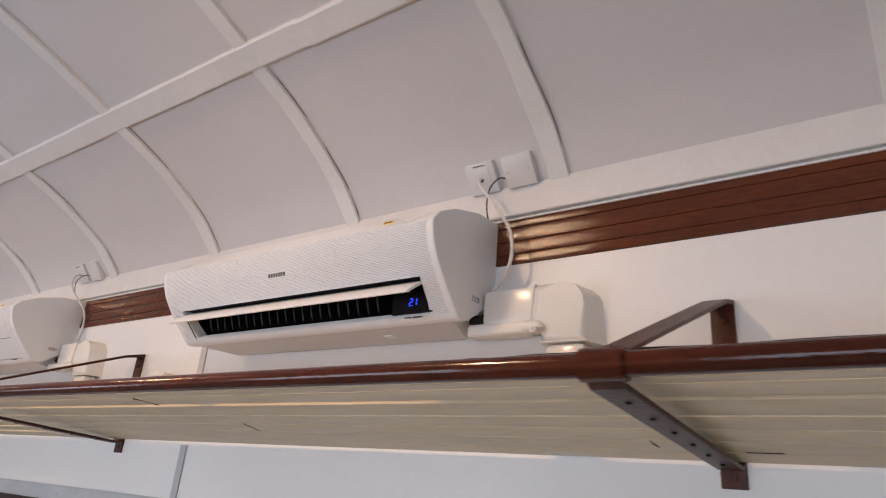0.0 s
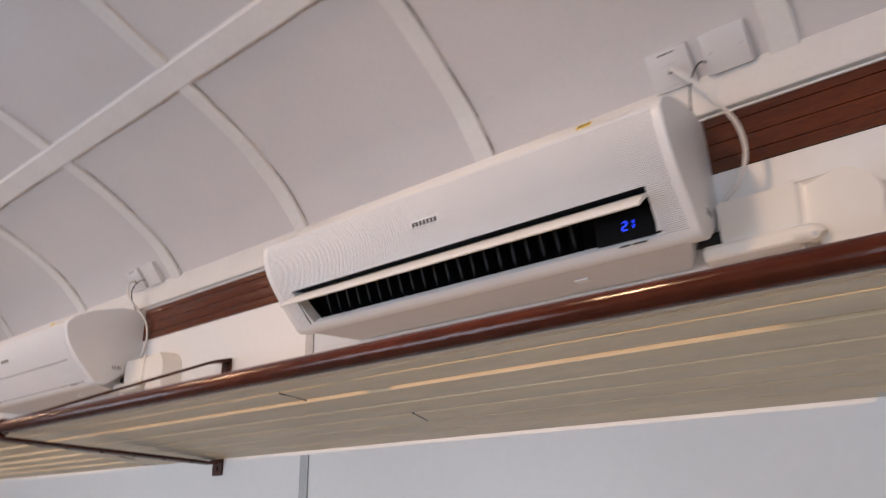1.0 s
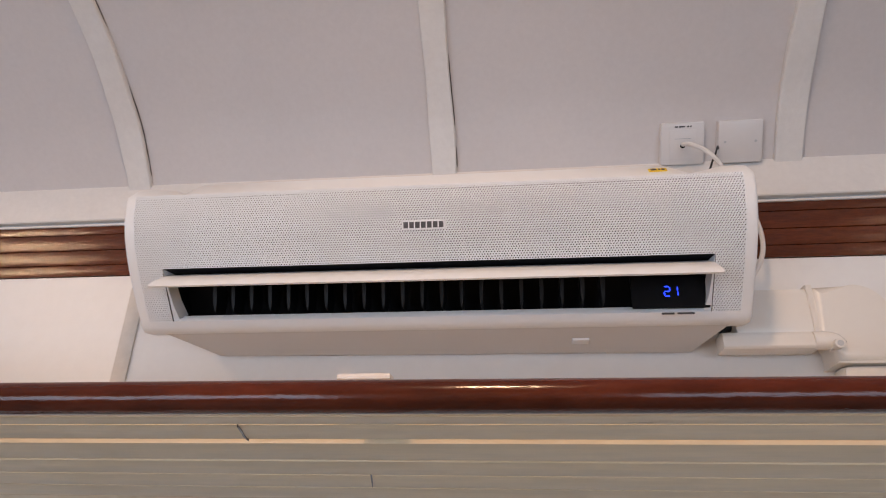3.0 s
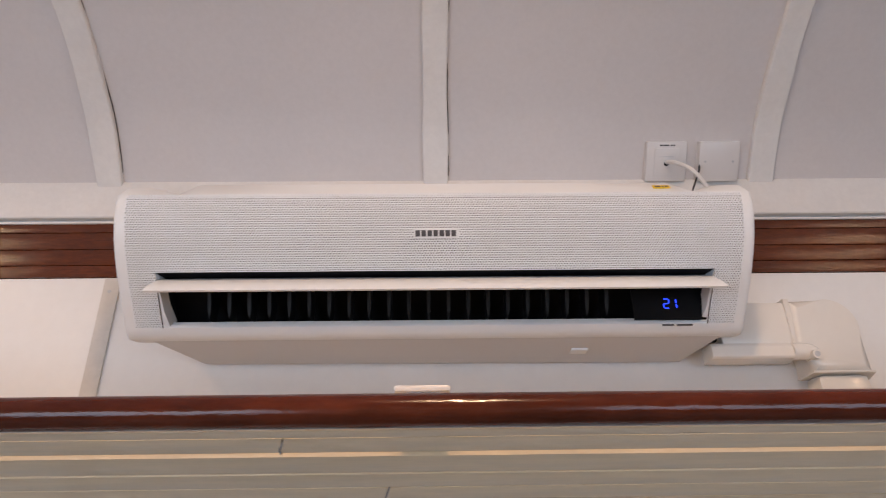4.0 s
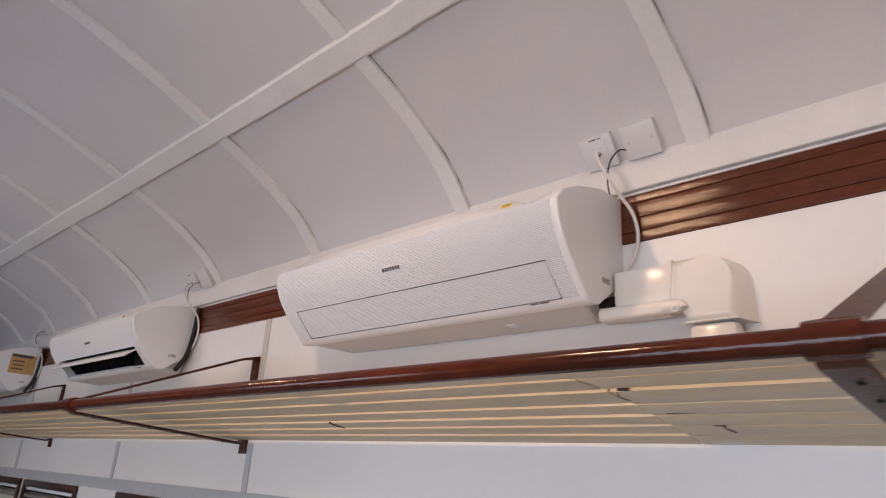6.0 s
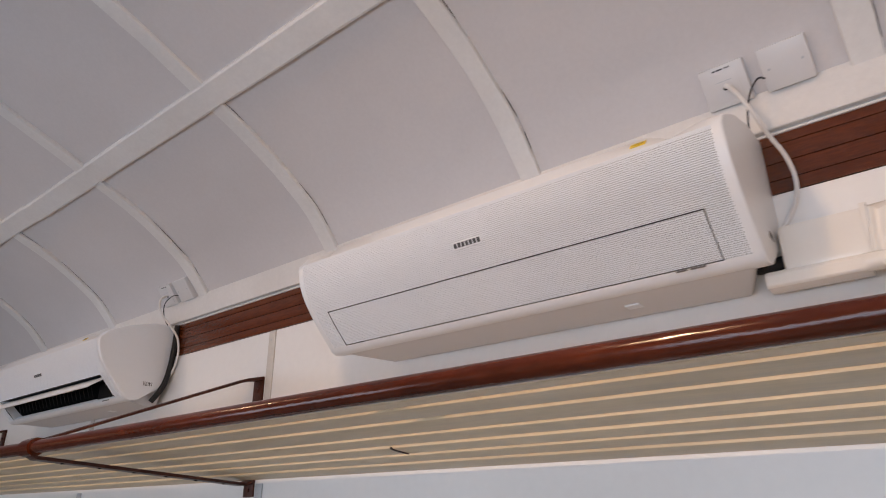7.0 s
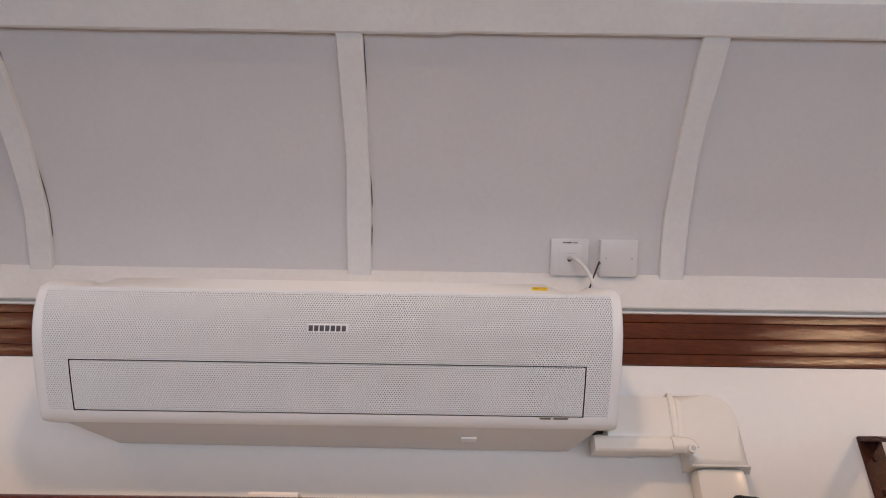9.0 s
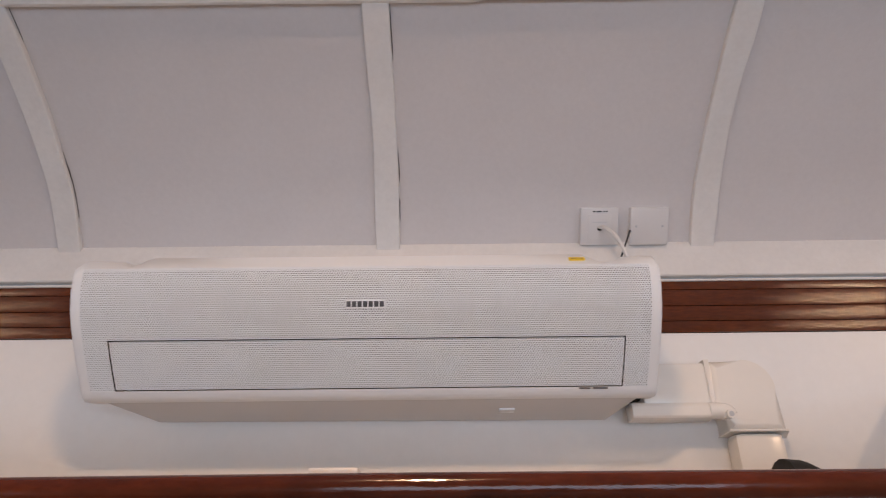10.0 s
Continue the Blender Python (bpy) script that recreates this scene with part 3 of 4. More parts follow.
def fin_mesh():
    """An upright air guide blade: a narrow tongue with a rounded lower end."""
    bm = bmesh.new()
    tongue = [(-0.0034, 2.070), (0.0034, 2.070), (0.0033, 2.040), (0.0028, 2.026), (0.0017, 2.019), (0.0, 2.016), (-0.0017, 2.019), (-0.0028, 2.026), (-0.0033, 2.040)]
    a = [bm.verts.new((x, -0.178 + 0.4 * (2.04 - z), z)) for x, z in tongue]
    b = [bm.verts.new((x * 0.5, -0.130, z)) for x, z in tongue]
    front = bm.faces.new(a)
    bm.faces.new(b[::-1])
    for i in range(9):
        bm.faces.new((a[i], b[i], b[(i + 1) % 9], a[(i + 1) % 9]))
    bmesh.ops.bevel(bm, geom=list(front.edges), offset=0.0010, segments=2, affect="EDGES")
    bmesh.ops.recalc_face_normals(bm, faces=bm.faces)
    return finish(bm, "air_guide", M_FIN, 40)


FIN_MESH = fin_mesh()
SEGMENTS = {"2": "abged", "1": "bc"}


def digit(bm, char, x, z, w=0.010, h=0.021, t=0.0026, y=0.0):
    where = {"a": (0, h, w, h), "g": (0, h / 2, w, h / 2), "d": (0, 0, w, 0), "f": (0, h / 2, 0, h), "b": (w, h / 2, w, h), "e": (0, 0, 0, h / 2), "c": (w, 0, w, h / 2)}
    for s in SEGMENTS[char]:
        x0, z0, x1, z1 = where[s]
        k = t * 0.55
        if x0 == x1:
            box(bm, x + x0 - t / 2, x + x0 + t / 2, y - 0.0006, y, z + z0 + k, z + z1 - k)
        else:
            box(bm, x + x0 + k, x + x1 - k, y - 0.0006, y, z + z0 - t / 2, z + z0 + t / 2)


def front_frame(s):
    """Pose of a small flat thing lying on the front sheet at arc length s, x = 0: its own z runs up the sheet."""
    for i in range(len(CASE) - 1):
        if ARC[i] <= s <= ARC[i + 1]:
            a, b = Vector(CASE[i]), Vector(CASE[i + 1])
            p, up = a.lerp(b, (s - ARC[i]) / (ARC[i + 1] - ARC[i])), (a - b).normalized()
            tilt = math.atan2(-up[0], up[1])       # leans out over the room
            return Matrix.LocRotScale((0, p[0], p[1]), Euler((tilt, 0, 0)), None)


def air_conditioner(x, opened, text="", digits="", energy=False, dz=0.0):
    label = "white split air conditioner high on wall, %s" % ("flap open over black outlet" if opened else "flap closed")
    if energy:
        label = "white split air conditioner with orange label on its side"
    ac = thing("air_conditioner", label, "air conditioner", (x, -0.0005, dz), "wall air conditioners")
    case = new("case", CASE_MESH)
    case.parent = ac
    grille = new("grille", GRILLE_MESH)
    grille.parent = ac
    tagged(grille, "finely pierced white front sheet")
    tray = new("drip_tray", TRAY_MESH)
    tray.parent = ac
    part("tray_clip", boxed(0.245, 0.275, -0.085, -0.06, 1.9785, 1.986, bevel=0.001), M_PLASTIC, tray)
    flap = part("flap", flap_open() if opened else flap_closed(), [M_PLASTIC, M_GRILLE], ac, "open white flap" if opened else "pierced white flap, closed")
    if not opened:
        sheet = new("pierced_sheet", FLAP_GRILLE_MESH)
        sheet.parent = flap
    if opened:
        lip = bmesh.new()
        prism(lip, [(-0.1665, 1.9988), (-0.1635, 2.0065), (-0.158, 2.0075), (-0.155, 2.0135), (-0.105, 2.0135), (-0.105, 1.9988)], -FLAP_X + 0.0005, FLAP_X - 0.0005, bevel=0.0008)
        part("outlet_lip", lip, M_PLASTIC, ac)
        for e in (-1, 1):
            bm = bmesh.new()
            face = [(e * (FLAP_X - 0.0005), -0.234, 2.0715), (e * (FLAP_X - 0.0005), -0.164, 2.0005), (e * (FLAP_X - 0.013), -0.164, 2.0005), (e * (FLAP_X - 0.006), -0.186, 2.022)]
            near = [bm.verts.new(p) for p in face]
            back = [bm.verts.new((x_, y_ + 0.022, z_ + 0.020)) for x_, y_, z_ in face]
            bm.faces.new(near)
            bm.faces.new(back[::-1])
            for i in range(4):
                bm.faces.new((near[i], back[i], back[(i + 1) % 4], near[(i + 1) % 4]))
            bmesh.ops.recalc_face_normals(bm, faces=bm.faces)
            part("outlet_cheek", bm, M_PLASTIC, ac, smooth=0)
        for xx in (-0.36, -0.12, 0.05, 0.23):
            part("hinge_pin", boxed(xx - 0.0025, xx + 0.0025, -0.224, -0.217, 2.046, 2.056, bevel=0.001), M_TRAY, flap)
        for k in range(21):
            fin = new("air_guide", FIN_MESH)
            fin.parent = ac
            fin.location = (-0.39 + 0.0342 * k, 0, 0)
            fin.rotation_euler = (0, 0, 0)
        panel = part("display_panel", boxed(0.34, FLAP_X - 0.003, -0.172, -0.168, 2.005, 2.06), M_BLACK, ac, "glossy black display panel")
        if digits:
            bm = bmesh.new()
            digit(bm, digits[0], 0.3935, 2.025, w=0.0095, h=0.0170, t=0.0019, y=-0.1725)
            digit(bm, digits[1], 0.4075, 2.025, w=0.0080, h=0.0170, t=0.0019, y=-0.1725)
            part("digit", bm, M_DIGIT, panel, "glowing blue digits 21", smooth=0)
    # maker's plate: letters as plain blocks
    m = front_frame(ARC[7] - 0.006)
    plate = part("name_plate", boxed(-0.037, 0.037, -0.0016, 0.001, -0.008, 0.008, bevel=0.0008), M_PLASTIC, ac)
    plate.matrix_local = m
    for k in range(7):
        b = bmesh.new()
        xx = -0.0345 + 0.0099 * k
        box(b, xx, xx + 0.0076, -0.0021, -0.0015, -0.0052, 0.0052)
        part("letter_block", b, M_INK, plate, smooth=0)
    # small print under the flap
    for k, (a, b) in enumerate(((0.385, 0.405), (0.410, 0.437))):
        part("print_bar", boxed(a, b, -0.1745, -0.1735, 1.9925, 1.9955), M_INK, ac, smooth=0)
    # numbered yellow label on the slope of the top
    lab = part("number_label", boxed(-0.0145, 0.0145, -0.0012, 0.0004, -0.0055, 0.0055), M_YELLOW, ac, "small yellow label with black marks", smooth=0)
    mm = Matrix.LocRotScale((0.385, -0.2745, 2.2072), Euler((radians(-36), 0, 0)), None)
    lab.matrix_local = mm
    if text:
        cu = bpy.data.curves.new("label_text", "FONT")
        cu.body, cu.size, cu.align_x, cu.align_y = text, 0.0088, "CENTER", "CENTER"
        tmp = new("label_text", cu)
        me = bpy.data.meshes.new_from_object(tmp.evaluated_get(bpy.context.evaluated_depsgraph_get()))
        bpy.data.objects.remove(tmp)
        me.materials.append(M_INK)
        words = new("label_text", me)
        words.parent = lab
        words.matrix_local = Matrix.LocRotScale((0, -0.0016, 0), Euler((radians(90), 0, 0)), None)
    else:
        for a, b in ((-0.011, -0.002), (0.001, 0.004), (0.006, 0.011)):
            part("print_bar", boxed(a, b, -0.0017, -0.0011, -0.003, 0.003), M_INK, lab, smooth=0)
    # rating label on the side
    side = part("rating_label", boxed(0.5300, 0.5316, -0.108, -0.066, 2.040, 2.062), M_PLASTIC, ac, "small white rating label with barcode", smooth=0)
    for k, wd in enumerate((0.0016, 0.0008, 0.0024, 0.0008, 0.0016, 0.0028, 0.0008, 0.0016)):
        part("print_bar", boxed(0.5316, 0.5320, -0.104 + 0.0044 * k, -0.104 + 0.0044 * k + wd, 2.044, 2.058), M_INK, side, smooth=0)
    if energy:
        e = part("energy_label", boxed(0.5285, 0.5325, -0.185, -0.035, 2.10, 2.225), M_ORANGE, ac, "orange and tan printed label", smooth=0)
        part("print_bar", boxed(0.5325, 0.5332, -0.180, -0.055, 2.205, 2.222), M_INK, e, smooth=0)
        for z in (2.125, 2.15, 2.175):
            part("print_bar", boxed(0.5325, 0.5332, -0.17, -0.10, z, z + 0.008), M_INK, e, smooth=0)
    return ac


AC = [air_conditioner(UNITS[0], True, digits="21"), air_conditioner(UNITS[1], False, text="A/C-3"), air_conditioner(UNITS[2], True),
      air_conditioner(UNITS[3], False, energy=True), air_conditioner(UNITS[4], False, energy=True)]

# ---------------------------------------------------------------- sockets and cables above each unit
LEAN_BACK = 38.0


def on_slope(x):
    return pose(x, -0.041, 2.4125, LEAN_BACK, 0, 0)


def cable_outlet(x):
    s = thing("cable_outlet", "square white wall outlet plate with cable hole", "socket", group="outlet plates")
    s.matrix_world = on_slope(x)
    p = part("plate", boxed(-0.0435, 0.0435, -0.009, 0.016, -0.043, 0.043, bevel=0.003), M_PLATE, s)
    part("inner_frame", boxed(-0.026, 0.026, -0.0105, -0.0085, -0.033, 0.029, bevel=0.001), M_PLATE, s)
    part("slot", boxed(-0.016, 0.016, -0.0112, -0.0102, 0.010, 0.0112), M_GREY, s, smooth=0)
    part("cable_hole", tube(bmesh.new(), [(0, -0.009, -0.004), (0, -0.0116, -0.004)], 0.0052, 14), M_BLACK, s)
    for a, b in ((-0.016, -0.010), (-0.008, 0.004), (0.008, 0.012), (0.014, 0.017)):
        part("print_bar", boxed(a, b, -0.0100, -0.0088, 0.0335, 0.0365), M_INK, s, smooth=0)
    return s


def blank_plate(x):
    s = thing("blank_plate", "square white blank cover plate with two screws", "cover plate", group="blank plates")
    s.matrix_world = on_slope(x)
    part("plate", boxed(-0.0435, 0.0435, -0.012, 0.016, -0.043, 0.043, bevel=0.0025), M_PLATE, s)
    for xx in (-0.030, 0.030):
        part("screw_cap", tube(bmesh.new(), [(xx, -0.0119, 0), (xx, -0.0126, 0)], 0.0026, 10), M_GREY, s)
    return s


def power_cable(x, loose=0.0):
    """The lead drops from the outlet round the end of the case; a loose one bulges further out."""
    bm = bmesh.new()
    b = loose
    tube(bm, [(0.4985, -0.050, 2.404), (0.507, -0.074, 2.388), (0.525 + 0.2 * b, -0.087 - 0.3 * b, 2.352), (0.541 + 0.6 * b, -0.077 - 0.3 * b, 2.312), (0.553 + 0.9 * b, -0.047 - 0.8 * b, 2.275),
              (0.571 + b, -0.022 - 1.3 * b, 2.232), (0.5785 + b, -0.014 - 1.5 * b, 2.185), (0.573 + b, -0.012 - 1.5 * b, 2.145), (0.555 + 0.9 * b, -0.012 - 1.3 * b, 2.108), (0.533 + 0.6 * b, -0.012 - b, 2.085)], 0.0044, 8)
    c = solid("power_cable", bm, M_CABLE, "thin white power cable hanging beside the air conditioner", "cable", kind="thing", group="power cables")
    c.location.x = x
    bm = bmesh.new()
    tube(bm, [(0.570, -0.040, 2.396), (0.562, -0.062, 2.388), (0.550, -0.078, 2.362), (0.538, -0.075, 2.335), (0.528, -0.060, 2.305), (0.522, -0.035, 2.275)], 0.0019, 6)
    w = solid("black_wire", bm, M_WIRE, "short black wire between plate and air conditioner", "wire", kind="thing", group="black wires")
    w.location.x = x


def trunking(x):
    d = thing("pipe_trunking", "ivory plastic pipe trunking with elbow beside the air conditioner", "trunking", (x, 0, 0), "pipe trunkings")
    part("channel", boxed(0.534, 0.686, -0.0595, 0.0, 1.992, 2.0795, bevel=0.012), M_DUCT, d)
    part("drain_pipe", prism(bmesh.new(), [(-0.030, 1.963), (-0.072, 1.963), (-0.076, 1.967), (-0.076, 1.985), (-0.070, 1.993), (-0.030, 1.993)], 0.505, 0.664, bevel=0.0015), M_DUCT, d, "square white drain channel")
    # elbow: outline in x, z, with a wide round outside corner and a tight inside one
    out = [(0.676, 2.082), (0.744, 2.082)]
    for k in range(1, 10):
        a = radians(90 - 90 * k / 10)
        out.append((0.744 + 0.056 * math.cos(a), 2.026 + 0.056 * math.sin(a)))
    out += [(0.800, 2.026), (0.803, 1.940), (0.694, 1.940), (0.694, 1.966)]
    for k in range(1, 6):
        a = radians(90 * k / 6)
        out.append((0.672 + 0.022 * math.cos(a), 1.966 + 0.022 * math.sin(a)))
    out += [(0.668, 1.988)]
    bm = bmesh.new()
    a = [bm.verts.new((xx, -0.062, z)) for xx, z in out]
    b = [bm.verts.new((xx + 0.22 * max(0.0, xx - 0.70), 0.0, z)) for xx, z in out]      # the side leans out to the wall
    n = len(out)
    front = bm.faces.new(a)
    bm.faces.new(b[::-1])
    for i in range(n):
        bm.faces.new((a[i], b[i], b[(i + 1) % n], a[(i + 1) % n]))
    bmesh.ops.bevel(bm, geom=list(front.edges), offset=0.017, segments=6, affect="EDGES", profile=0.5)
    bmesh.ops.recalc_face_normals(bm, faces=bm.faces)
    elbow = part("elbow", bm, M_DUCT, d)
    lip = [(0.6665, 2.0835), (0.6665, 1.990), (0.6695, 1.990), (0.6775, 2.0835)]
    for outline_, name in ((lip, "rim"), ([(0.692, 1.9425), (0.692, 1.9385), (0.806, 1.9385), (0.806, 1.9425)], "rim")):
        bm = bmesh.new()
        near = [bm.verts.new((xx, -0.0628, z)) for xx, z in outline_]
        back = [bm.verts.new((xx + 0.22 * max(0.0, xx - 0.70), 0.0, z)) for xx, z in outline_]
        bm.faces.new(near)
        bm.faces.new(back[::-1])
        for i in range(4):
            bm.faces.new((near[i], back[i], back[(i + 1) % 4], near[(i + 1) % 4]))
        bmesh.ops.recalc_face_normals(bm, faces=bm.faces)
        bmesh.ops.bevel(bm, geom=[e for e in bm.edges if abs(e.verts[0].co.y + 0.0628) < 1e-5 and abs(e.verts[1].co.y + 0.0628) < 1e-5], offset=0.0012, segments=2, affect="EDGES")
        part(name, bm, M_DUCT, elbow)
    part("drop", boxed(0.702, 0.800, -0.054, 0.0, 1.70, 1.939, bevel=0.016), M_DUCT, d)
    part("pipe_joint", tube(bmesh.new(), [(0.656, -0.066, 1.9775), (0.676, -0.066, 1.9775), (0.690, -0.067, 1.9745), (0.695, -0.068, 1.966)], 0.0158, 16), M_DUCT, d, "round white pipe joint")
    collar = part("screw_boss", tube(bmesh.new(), [(0.690, -0.074, 1.967), (0.690, -0.090, 1.966)], 0.0085, 14), M_DUCT, d)
    part("bolt", tube(bmesh.new(), [(0.690, -0.0885, 1.966), (0.690, -0.0908, 1.966)], 0.0052, 10), M_GREY, collar)
    part("pipe_stub", tube(bmesh.new(), [(0.470, -0.036, 2.020), (0.505, -0.036, 2.014), (0.548, -0.032, 2.022)], 0.012, 12), M_RUBBER, d, "black foam covered pipe")


for x in UNITS[:5]:
    cable_outlet(x + 0.4985)
    blank_plate(x + 0.612)
    power_cable(x, 0.032 if x == 0.0 else 0.0)
    if x > -4:
        trunking(x)
    else:
        pipe = solid("foam_pipe", tube(bmesh.new(), [(0.542, -0.012, 2.285), (0.546, -0.014, 2.20), (0.543, -0.018, 2.12), (0.535, -0.030, 2.05), (0.500, -0.050, 1.995)], 0.0105, 10), M_RUBBER,
                     "black foam covered pipe running down beside the air conditioner", "pipe", kind="thing", group="foam pipes")
        pipe.location.x = x

# ---------------------------------------------------------------- luggage rack
rack = thing("luggage_rack", "cream slatted luggage rack with brown tube rail on strap brackets", "luggage rack", (0, 0, 0))
RACK_L, RACK_R = BRACKETS[4] - 2.0, 4.4
cuts = sorted([RACK_L, *BRACKETS, RACK_R])
for a, b in zip(cuts, cuts[1:]):
    bm = bmesh.new()
    pts = []
    for k in range(9):
        s = k / 8
        pts.append((a + (b - a) * s, BAR_Y, BAR_Z + 0.002 * math.sin(math.pi * s) + 0.0012 * noise.noise((a + s * 3, 2, 0))))
    part("rail", tube(bm, pts, BAR_R, 20), M_BAR, rack, "brown enamelled tube rail")
for x in BRACKETS:
    plate = part("bracket", boxed(-0.0235, 0.0235, -0.007, 0.0, 1.652, 2.016, bevel=0.0015), M_IRON, rack, "dark brown strap iron bracket")
    plate.location.x = x
    # upper strap, bent at the wall plate and wrapped round the rail
    top, bot = BAR_Z + BAR_R, BAR_Z - BAR_R
    part("upper_strap", prism(bmesh.new(), [(-0.007, 2.016), (-0.007, 2.004), (-0.062, 1.994), (BAR_Y + 0.02, top + 0.000), (BAR_Y, top + 0.001), (BAR_Y, top + 0.007), (BAR_Y + 0.022, top + 0.006), (-0.064, 2.001)],
                              -0.0225, 0.0225, bevel=0.001), M_IRON, plate)
    part("lower_strap", prism(bmesh.new(), [(-0.007, 1.704), (-0.007, 1.692), (-0.03, 1.684), (BAR_Y + 0.012, bot - 0.012), (BAR_Y, bot - 0.006), (BAR_Y, bot), (BAR_Y + 0.014, bot - 0.005), (-0.03, 1.691)],
                              -0.0225, 0.0225, bevel=0.001), M_IRON, plate)
    part("collar", tube(bmesh.new(), [(-0.028, BAR_Y, BAR_Z), (0.028, BAR_Y, BAR_Z)], BAR_R + 0.0055, 12), M_BAR, plate, smooth=40)
    for k in range(6):
        s = (k + 0.7) / 6.4
        y, z = BAR_Y + 0.012 + (-0.03 - BAR_Y - 0.012) * s, (bot - 0.012) + (1.684 - bot + 0.012) * s
        part("rivet", tube(bmesh.new(), [(0.002, y, z + 0.002), (0.002, y, z - 0.0025)], 0.0045, 8), M_BLACK, plate)
    for z in (1.672, 1.972, 1.905):
        part("bolt", tube(bmesh.new(), [(0.0, -0.006, z), (0.0, -0.011, z)], 0.007, 8), M_IRON, plate)

GAPS = (-0.572, -0.502, -0.405, -0.310, -0.232, -0.162, -0.092)      # middle of each gap between slats
OPEN_LEFT, OPEN_RIGHT = (0.004, 0.017, 0.019, 0.020, 0.020, 0.020, 0.018), (0.004, 0.0135, 0.0185, 0.009, 0.005, 0.005, 0.006)
THICK = 0.014                                                  # of a slat
SECTION = -1.44                                                # the slats lie closer on one side of this place
JOINTS = ((-7.1, -4.4, 2.2), (-6.2, -3.5, 1.9), (-8.0, -4.9, 2.6), (-6.6, 2.3), (-7.4, -3.9, 2.1), (-5.8, 2.9), (-6.9, -3.3))
SAG = [(-0.63, 1.748), (-0.52, 1.757), (-0.449, 1.7575), (-0.36, 1.7495), (-0.226, 1.732), (-0.13, 1.716), (0.0, 1.694)]      # underside of the slats, y and z
rng = random.Random(7)


def slat_z(y):
    for (ya, za), (yb, zb) in zip(SAG, SAG[1:]):
        if y <= yb:
            break
    return za + (zb - za) * (y - ya) / (yb - ya)


for n in range(len(GAPS)):
    for start, end, wide in ((RACK_L, SECTION, OPEN_LEFT), (SECTION, RACK_R, OPEN_RIGHT)):
        stops = [start] + [p for p in JOINTS[n] if start + 0.05 < p < end - 0.05] + [end]
        for a, b in zip(stops, stops[1:]):
            dz, dy = rng.uniform(-0.0015, 0.0015), rng.uniform(-0.002, 0.002)
            y0 = GAPS[n] + wide[n] / 2 + dy
            y1 = GAPS[n + 1] - wide[n + 1] / 2 + dy if n + 1 < len(GAPS) else -0.024
            z0, z1 = slat_z(y0) + dz, slat_z(y1) + dz
            bm = bmesh.new()
            prism(bm, [(y0, z0), (y0, z0 + THICK), (y1, z1 + THICK), (y1, z1)], a + 0.0015, b - 0.0015, bevel=0.0022)
            part("slat", bm, M_SLAT, rack)
part("front_board", prism(bmesh.new(), [(BAR_Y + 0.003, slat_z(-0.629)), (BAR_Y + 0.003, slat_z(-0.629) + THICK), (-0.576, slat_z(-0.576) + THICK), (-0.576, slat_z(-0.576))],
                          RACK_L, RACK_R, bevel=0.002), M_SLAT, rack)

# splits and hooked saw cuts in the slats
def split(points, width):
    """A thin dark split on the underside of the slats along x, y points."""
    bm = bmesh.new()
    line = spline(points, 5)
    rows = []
    for k, p in enumerate(line):
        d = (line[min(k + 1, len(line) - 1)] - line[max(k - 1, 0)]).normalized()
        w = width * (0.3 + 0.7 * math.sin(math.pi * (k + 0.6) / (len(line) + 0.2)))
        rows.append([bm.verts.new((p[0] + e * d[1] * w, p[1] - e * d[0] * w, slat_z(p[1]) + h)) for e, h in ((-1, -0.0022), (1, -0.0022), (1, 0.003), (-1, 0.003))])
    for a, b in zip(rows, rows[1:]):
        for j in range(4):
            bm.faces.new((a[j], a[(j + 1) % 4], b[(j + 1) % 4], b[j]))
    bm.faces.new(rows[0][::-1])
    bm.faces.new(rows[-1])
    bmesh.ops.recalc_face_normals(bm, faces=bm.faces)
    part("split", bm, M_FRAME, rack, "dark split in a slat", smooth=0)


for points, width in ((((-1.362, -0.165), (-1.345, -0.160), (-1.349, -0.145), (-1.340, -0.118)), 0.0022), (((-1.419, -0.408), (-1.40, -0.402)), 0.0018), (((-1.425, -0.392), (-1.438, -0.365), (-1.432, -0.340)), 0.0016),
                      (((-0.172, -0.494), (-0.178, -0.470), (-0.188, -0.433), (-0.190, -0.413)), 0.0013), (((-0.070, -0.240), (-0.074, -0.214), (-0.081, -0.172)), 0.0012),
                      (((0.972, -0.158), (0.972, -0.140), (0.976, -0.118)), 0.0011), (((1.12, -0.10), (1.15, -0.098), (1.18, -0.099)), 0.0009), (((-2.392, -0.228), (-2.394, -0.205), (-2.386, -0.175)), 0.0016),
                      (((-1.41, -0.249), (-1.36, -0.250)), 0.0010), (((0.26, -0.520), (0.285, -0.519)), 0.0008)):
    split(points, width)

# small things on the rack
for x in UNITS[:3]:
    c = thing("cable_clip", "small white plastic clip lying on the rack", "clip", (x + (-0.018 if x == 0.0 else 0.006), -0.525, slat_z(-0.525) + THICK), "white clips")
    top = 0.027 if x == 0.0 else 0.0185
    part("base", boxed(-0.021, 0.021, -0.014, 0.014, 0.0, top, bevel=0.004), M_PLASTIC, c)
    part("cap", boxed(-0.030, 0.030, -0.016, 0.014, 0.0, 0.007, bevel=0.003), M_PLATE, c).location.z = top
    part("foot", boxed(-0.028, 0.030, 0.012, 0.150, -0.002, 0.004, bevel=0.001), M_PLATE, c).rotation_euler = (radians(-4.5), 0, 0)
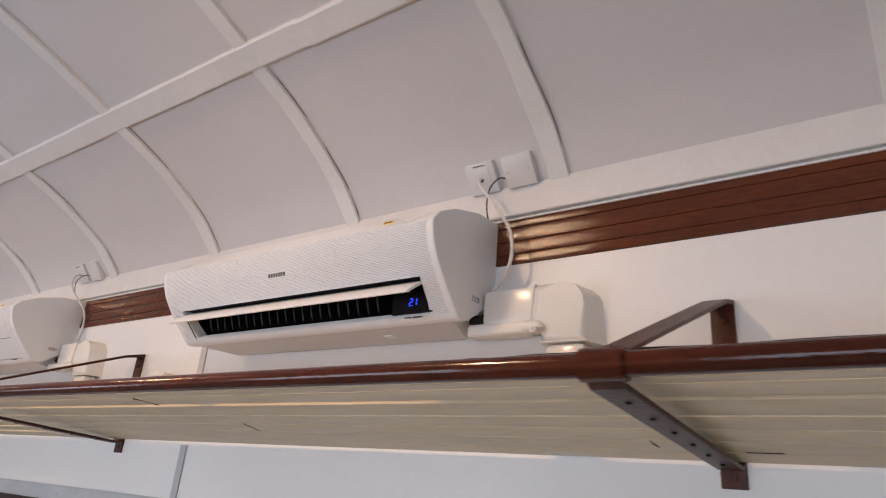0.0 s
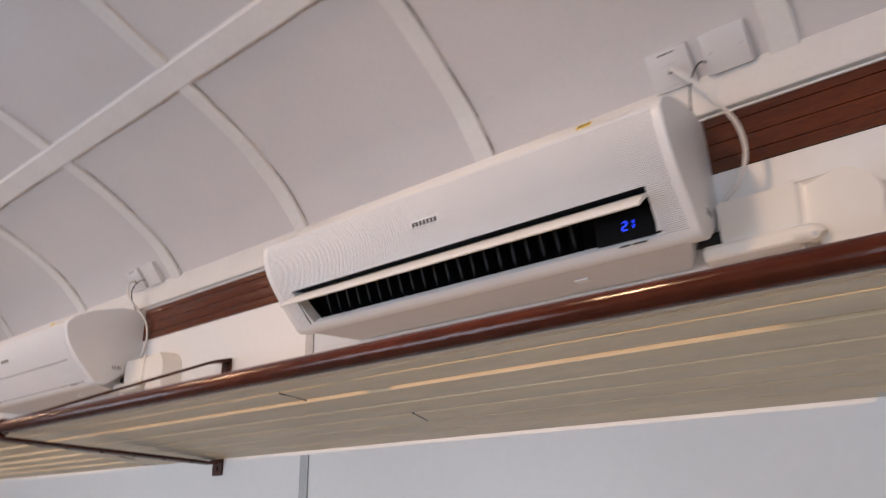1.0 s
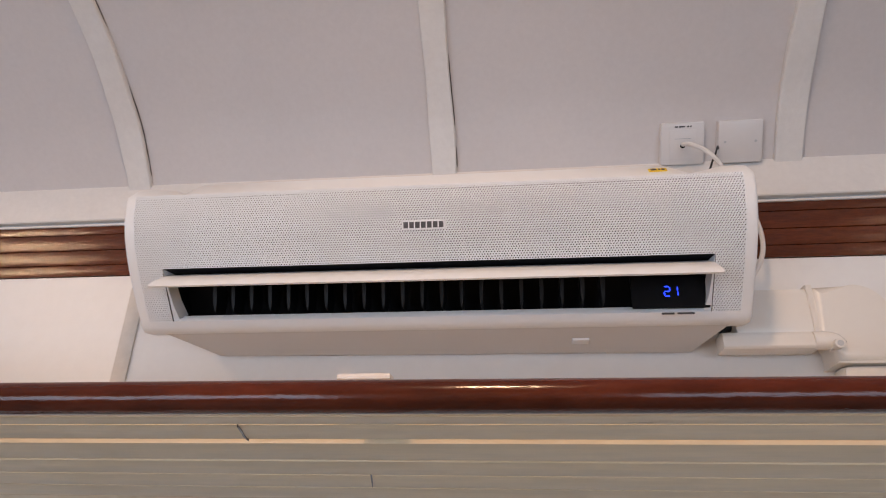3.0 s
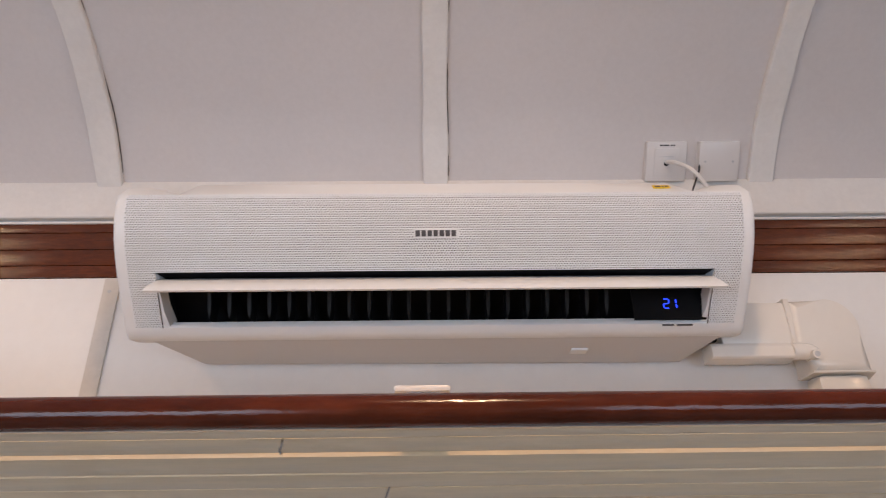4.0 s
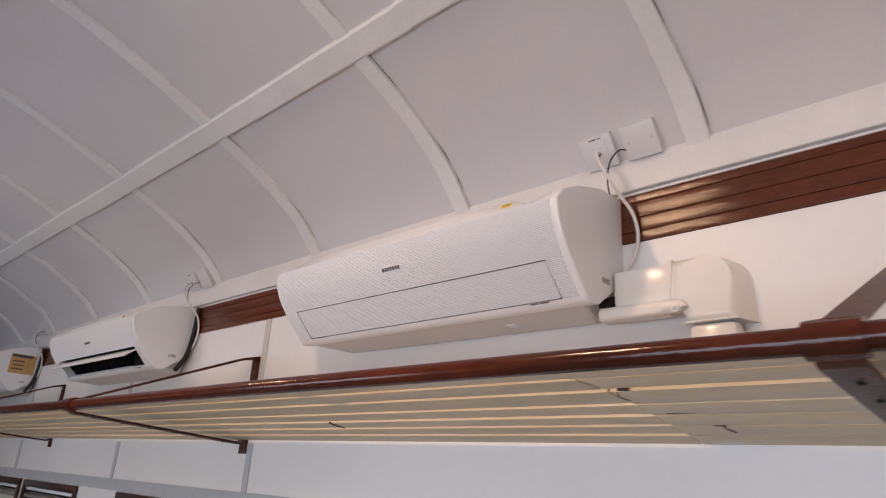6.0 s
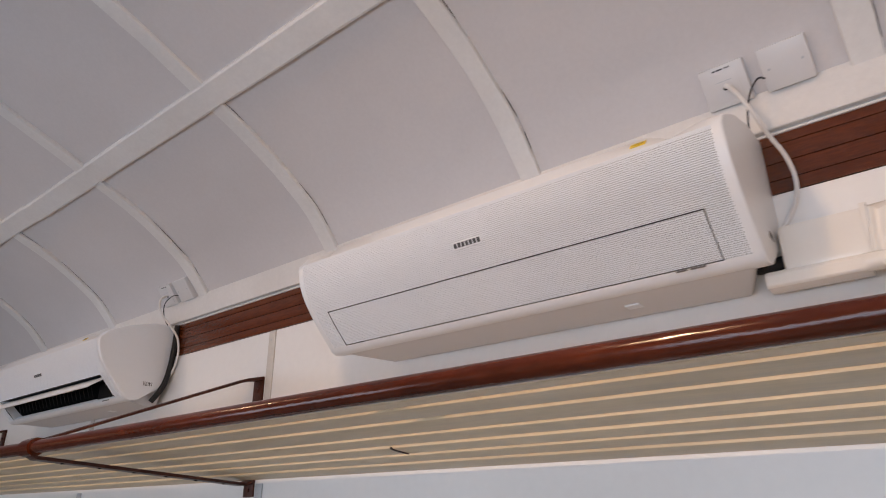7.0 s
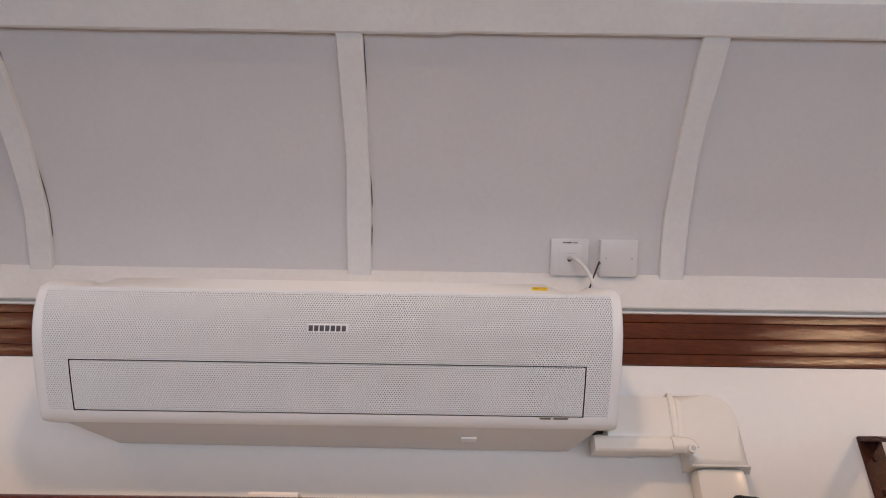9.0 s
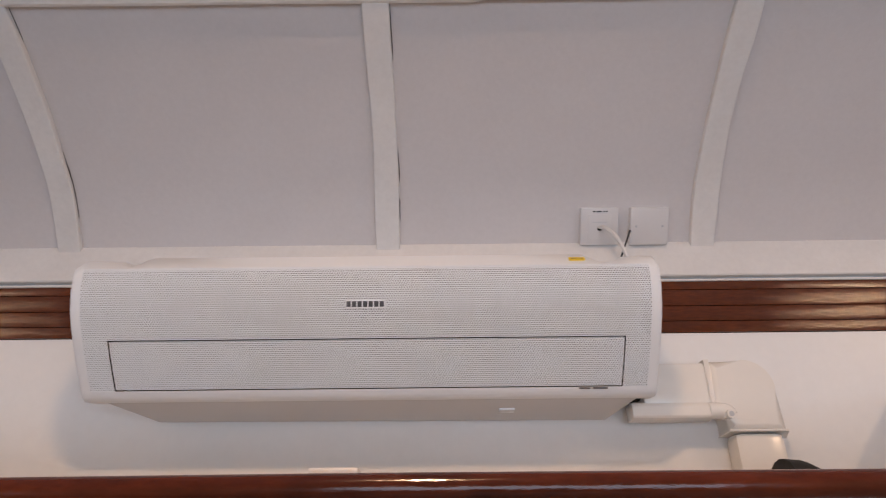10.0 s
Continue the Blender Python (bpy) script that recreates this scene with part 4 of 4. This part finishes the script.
def foam_sleeve(x, start, length, y, half, high, low, hump):
    """A length of black pipe foam on the slats: its first end stands up by 'high' and falls to 'low' over 'hump' of its length."""
    bm = bmesh.new()
    rows = []
    for k in range(33):
        s = k / 32
        fall = min(1.0, max(0.0, (s - 0.3 * hump) / (0.7 * hump)))
        peak = low + (high - low) * (1 - fall * fall * (3 - 2 * fall)) + 0.003 * noise.noise((s * 9, x, 0))
        rows.append([bm.verts.new((start + length * s, y + half * math.cos(a), peak * max(0.0, math.sin(a)) ** 0.45)) for a in [math.pi * j / 10 for j in range(11)]])
    for a, b in zip(rows, rows[1:]):
        for j in range(10):
            bm.faces.new((a[j], a[j + 1], b[j + 1], b[j]))
        bm.faces.new((a[10], a[0], b[0], b[10]))
    bm.faces.new(rows[0])
    bm.faces.new(rows[-1][::-1])
    bmesh.ops.recalc_face_normals(bm, faces=bm.faces)
    g = solid("foam_sleeve", bm, M_RUBBER, "black foam pipe sleeve lying on the rack", "pipe insulation", kind="thing")
    g.location = (x, 0, slat_z(y) + THICK)


foam_sleeve(UNITS[0], 0.655, 1.05, -0.45, 0.045, 0.035, 0.045, 0.12)
foam_sleeve(UNITS[1], 0.704, 0.40, -0.20, 0.06, 0.119, 0.093, 0.19)

# ---------------------------------------------------------------- lamps on the ceiling, and a fan


def dome(bm, radius, depth, z, sides=28, rings=6):
    rows = []
    for k in range(rings):
        a = math.pi / 2 * k / rings
        rows.append([bm.verts.new((radius * math.cos(a) * math.cos(q), radius * math.cos(a) * math.sin(q), z - depth * math.sin(a))) for q in [2 * math.pi * j / sides for j in range(sides)]])
    tip = bm.verts.new((0, 0, z - depth))
    for a, b in zip(rows, rows[1:]):
        for j in range(sides):
            bm.faces.new((a[j], a[(j + 1) % sides], b[(j + 1) % sides], b[j]))
    for j in range(sides):
        bm.faces.new((rows[-1][j], rows[-1][(j + 1) % sides], tip))
    bm.faces.new(rows[0][::-1])
    bmesh.ops.recalc_face_normals(bm, faces=bm.faces)
    return bm


for x in LAMPS:
    l = thing("ceiling_lamp", "round warm white ceiling lamp", "ceiling lamp", (x, -1.5, 2.938), "ceiling lamps")
    part("base", tube(bmesh.new(), [(0, 0, 0.005), (0, 0, -0.03)], 0.12, 28), M_PLASTIC, l)
    part("diffuser", dome(bmesh.new(), 0.105, 0.04, -0.03), M_GLOW, l, "glowing opal glass bowl")

fan = thing("ceiling_fan", "grey-brown round ceiling fan housing with cream bell", "ceiling fan", (-2.86, -1.27, 2.905))
part("bell", dome(bmesh.new(), 0.055, 0.10, 0.02), M_SLAT, fan, "cream painted mounting bell")
part("housing", dome(bmesh.new(), 0.085, 0.07, -0.075), M_GREY, fan, "grey-brown round motor housing").location = (-0.075, -0.03, 0.02)
part("stem", tube(bmesh.new(), [(0, 0, 0.01), (-0.04, -0.015, -0.07), (-0.075, -0.03, -0.06)], 0.012, 10), M_GREY, fan)
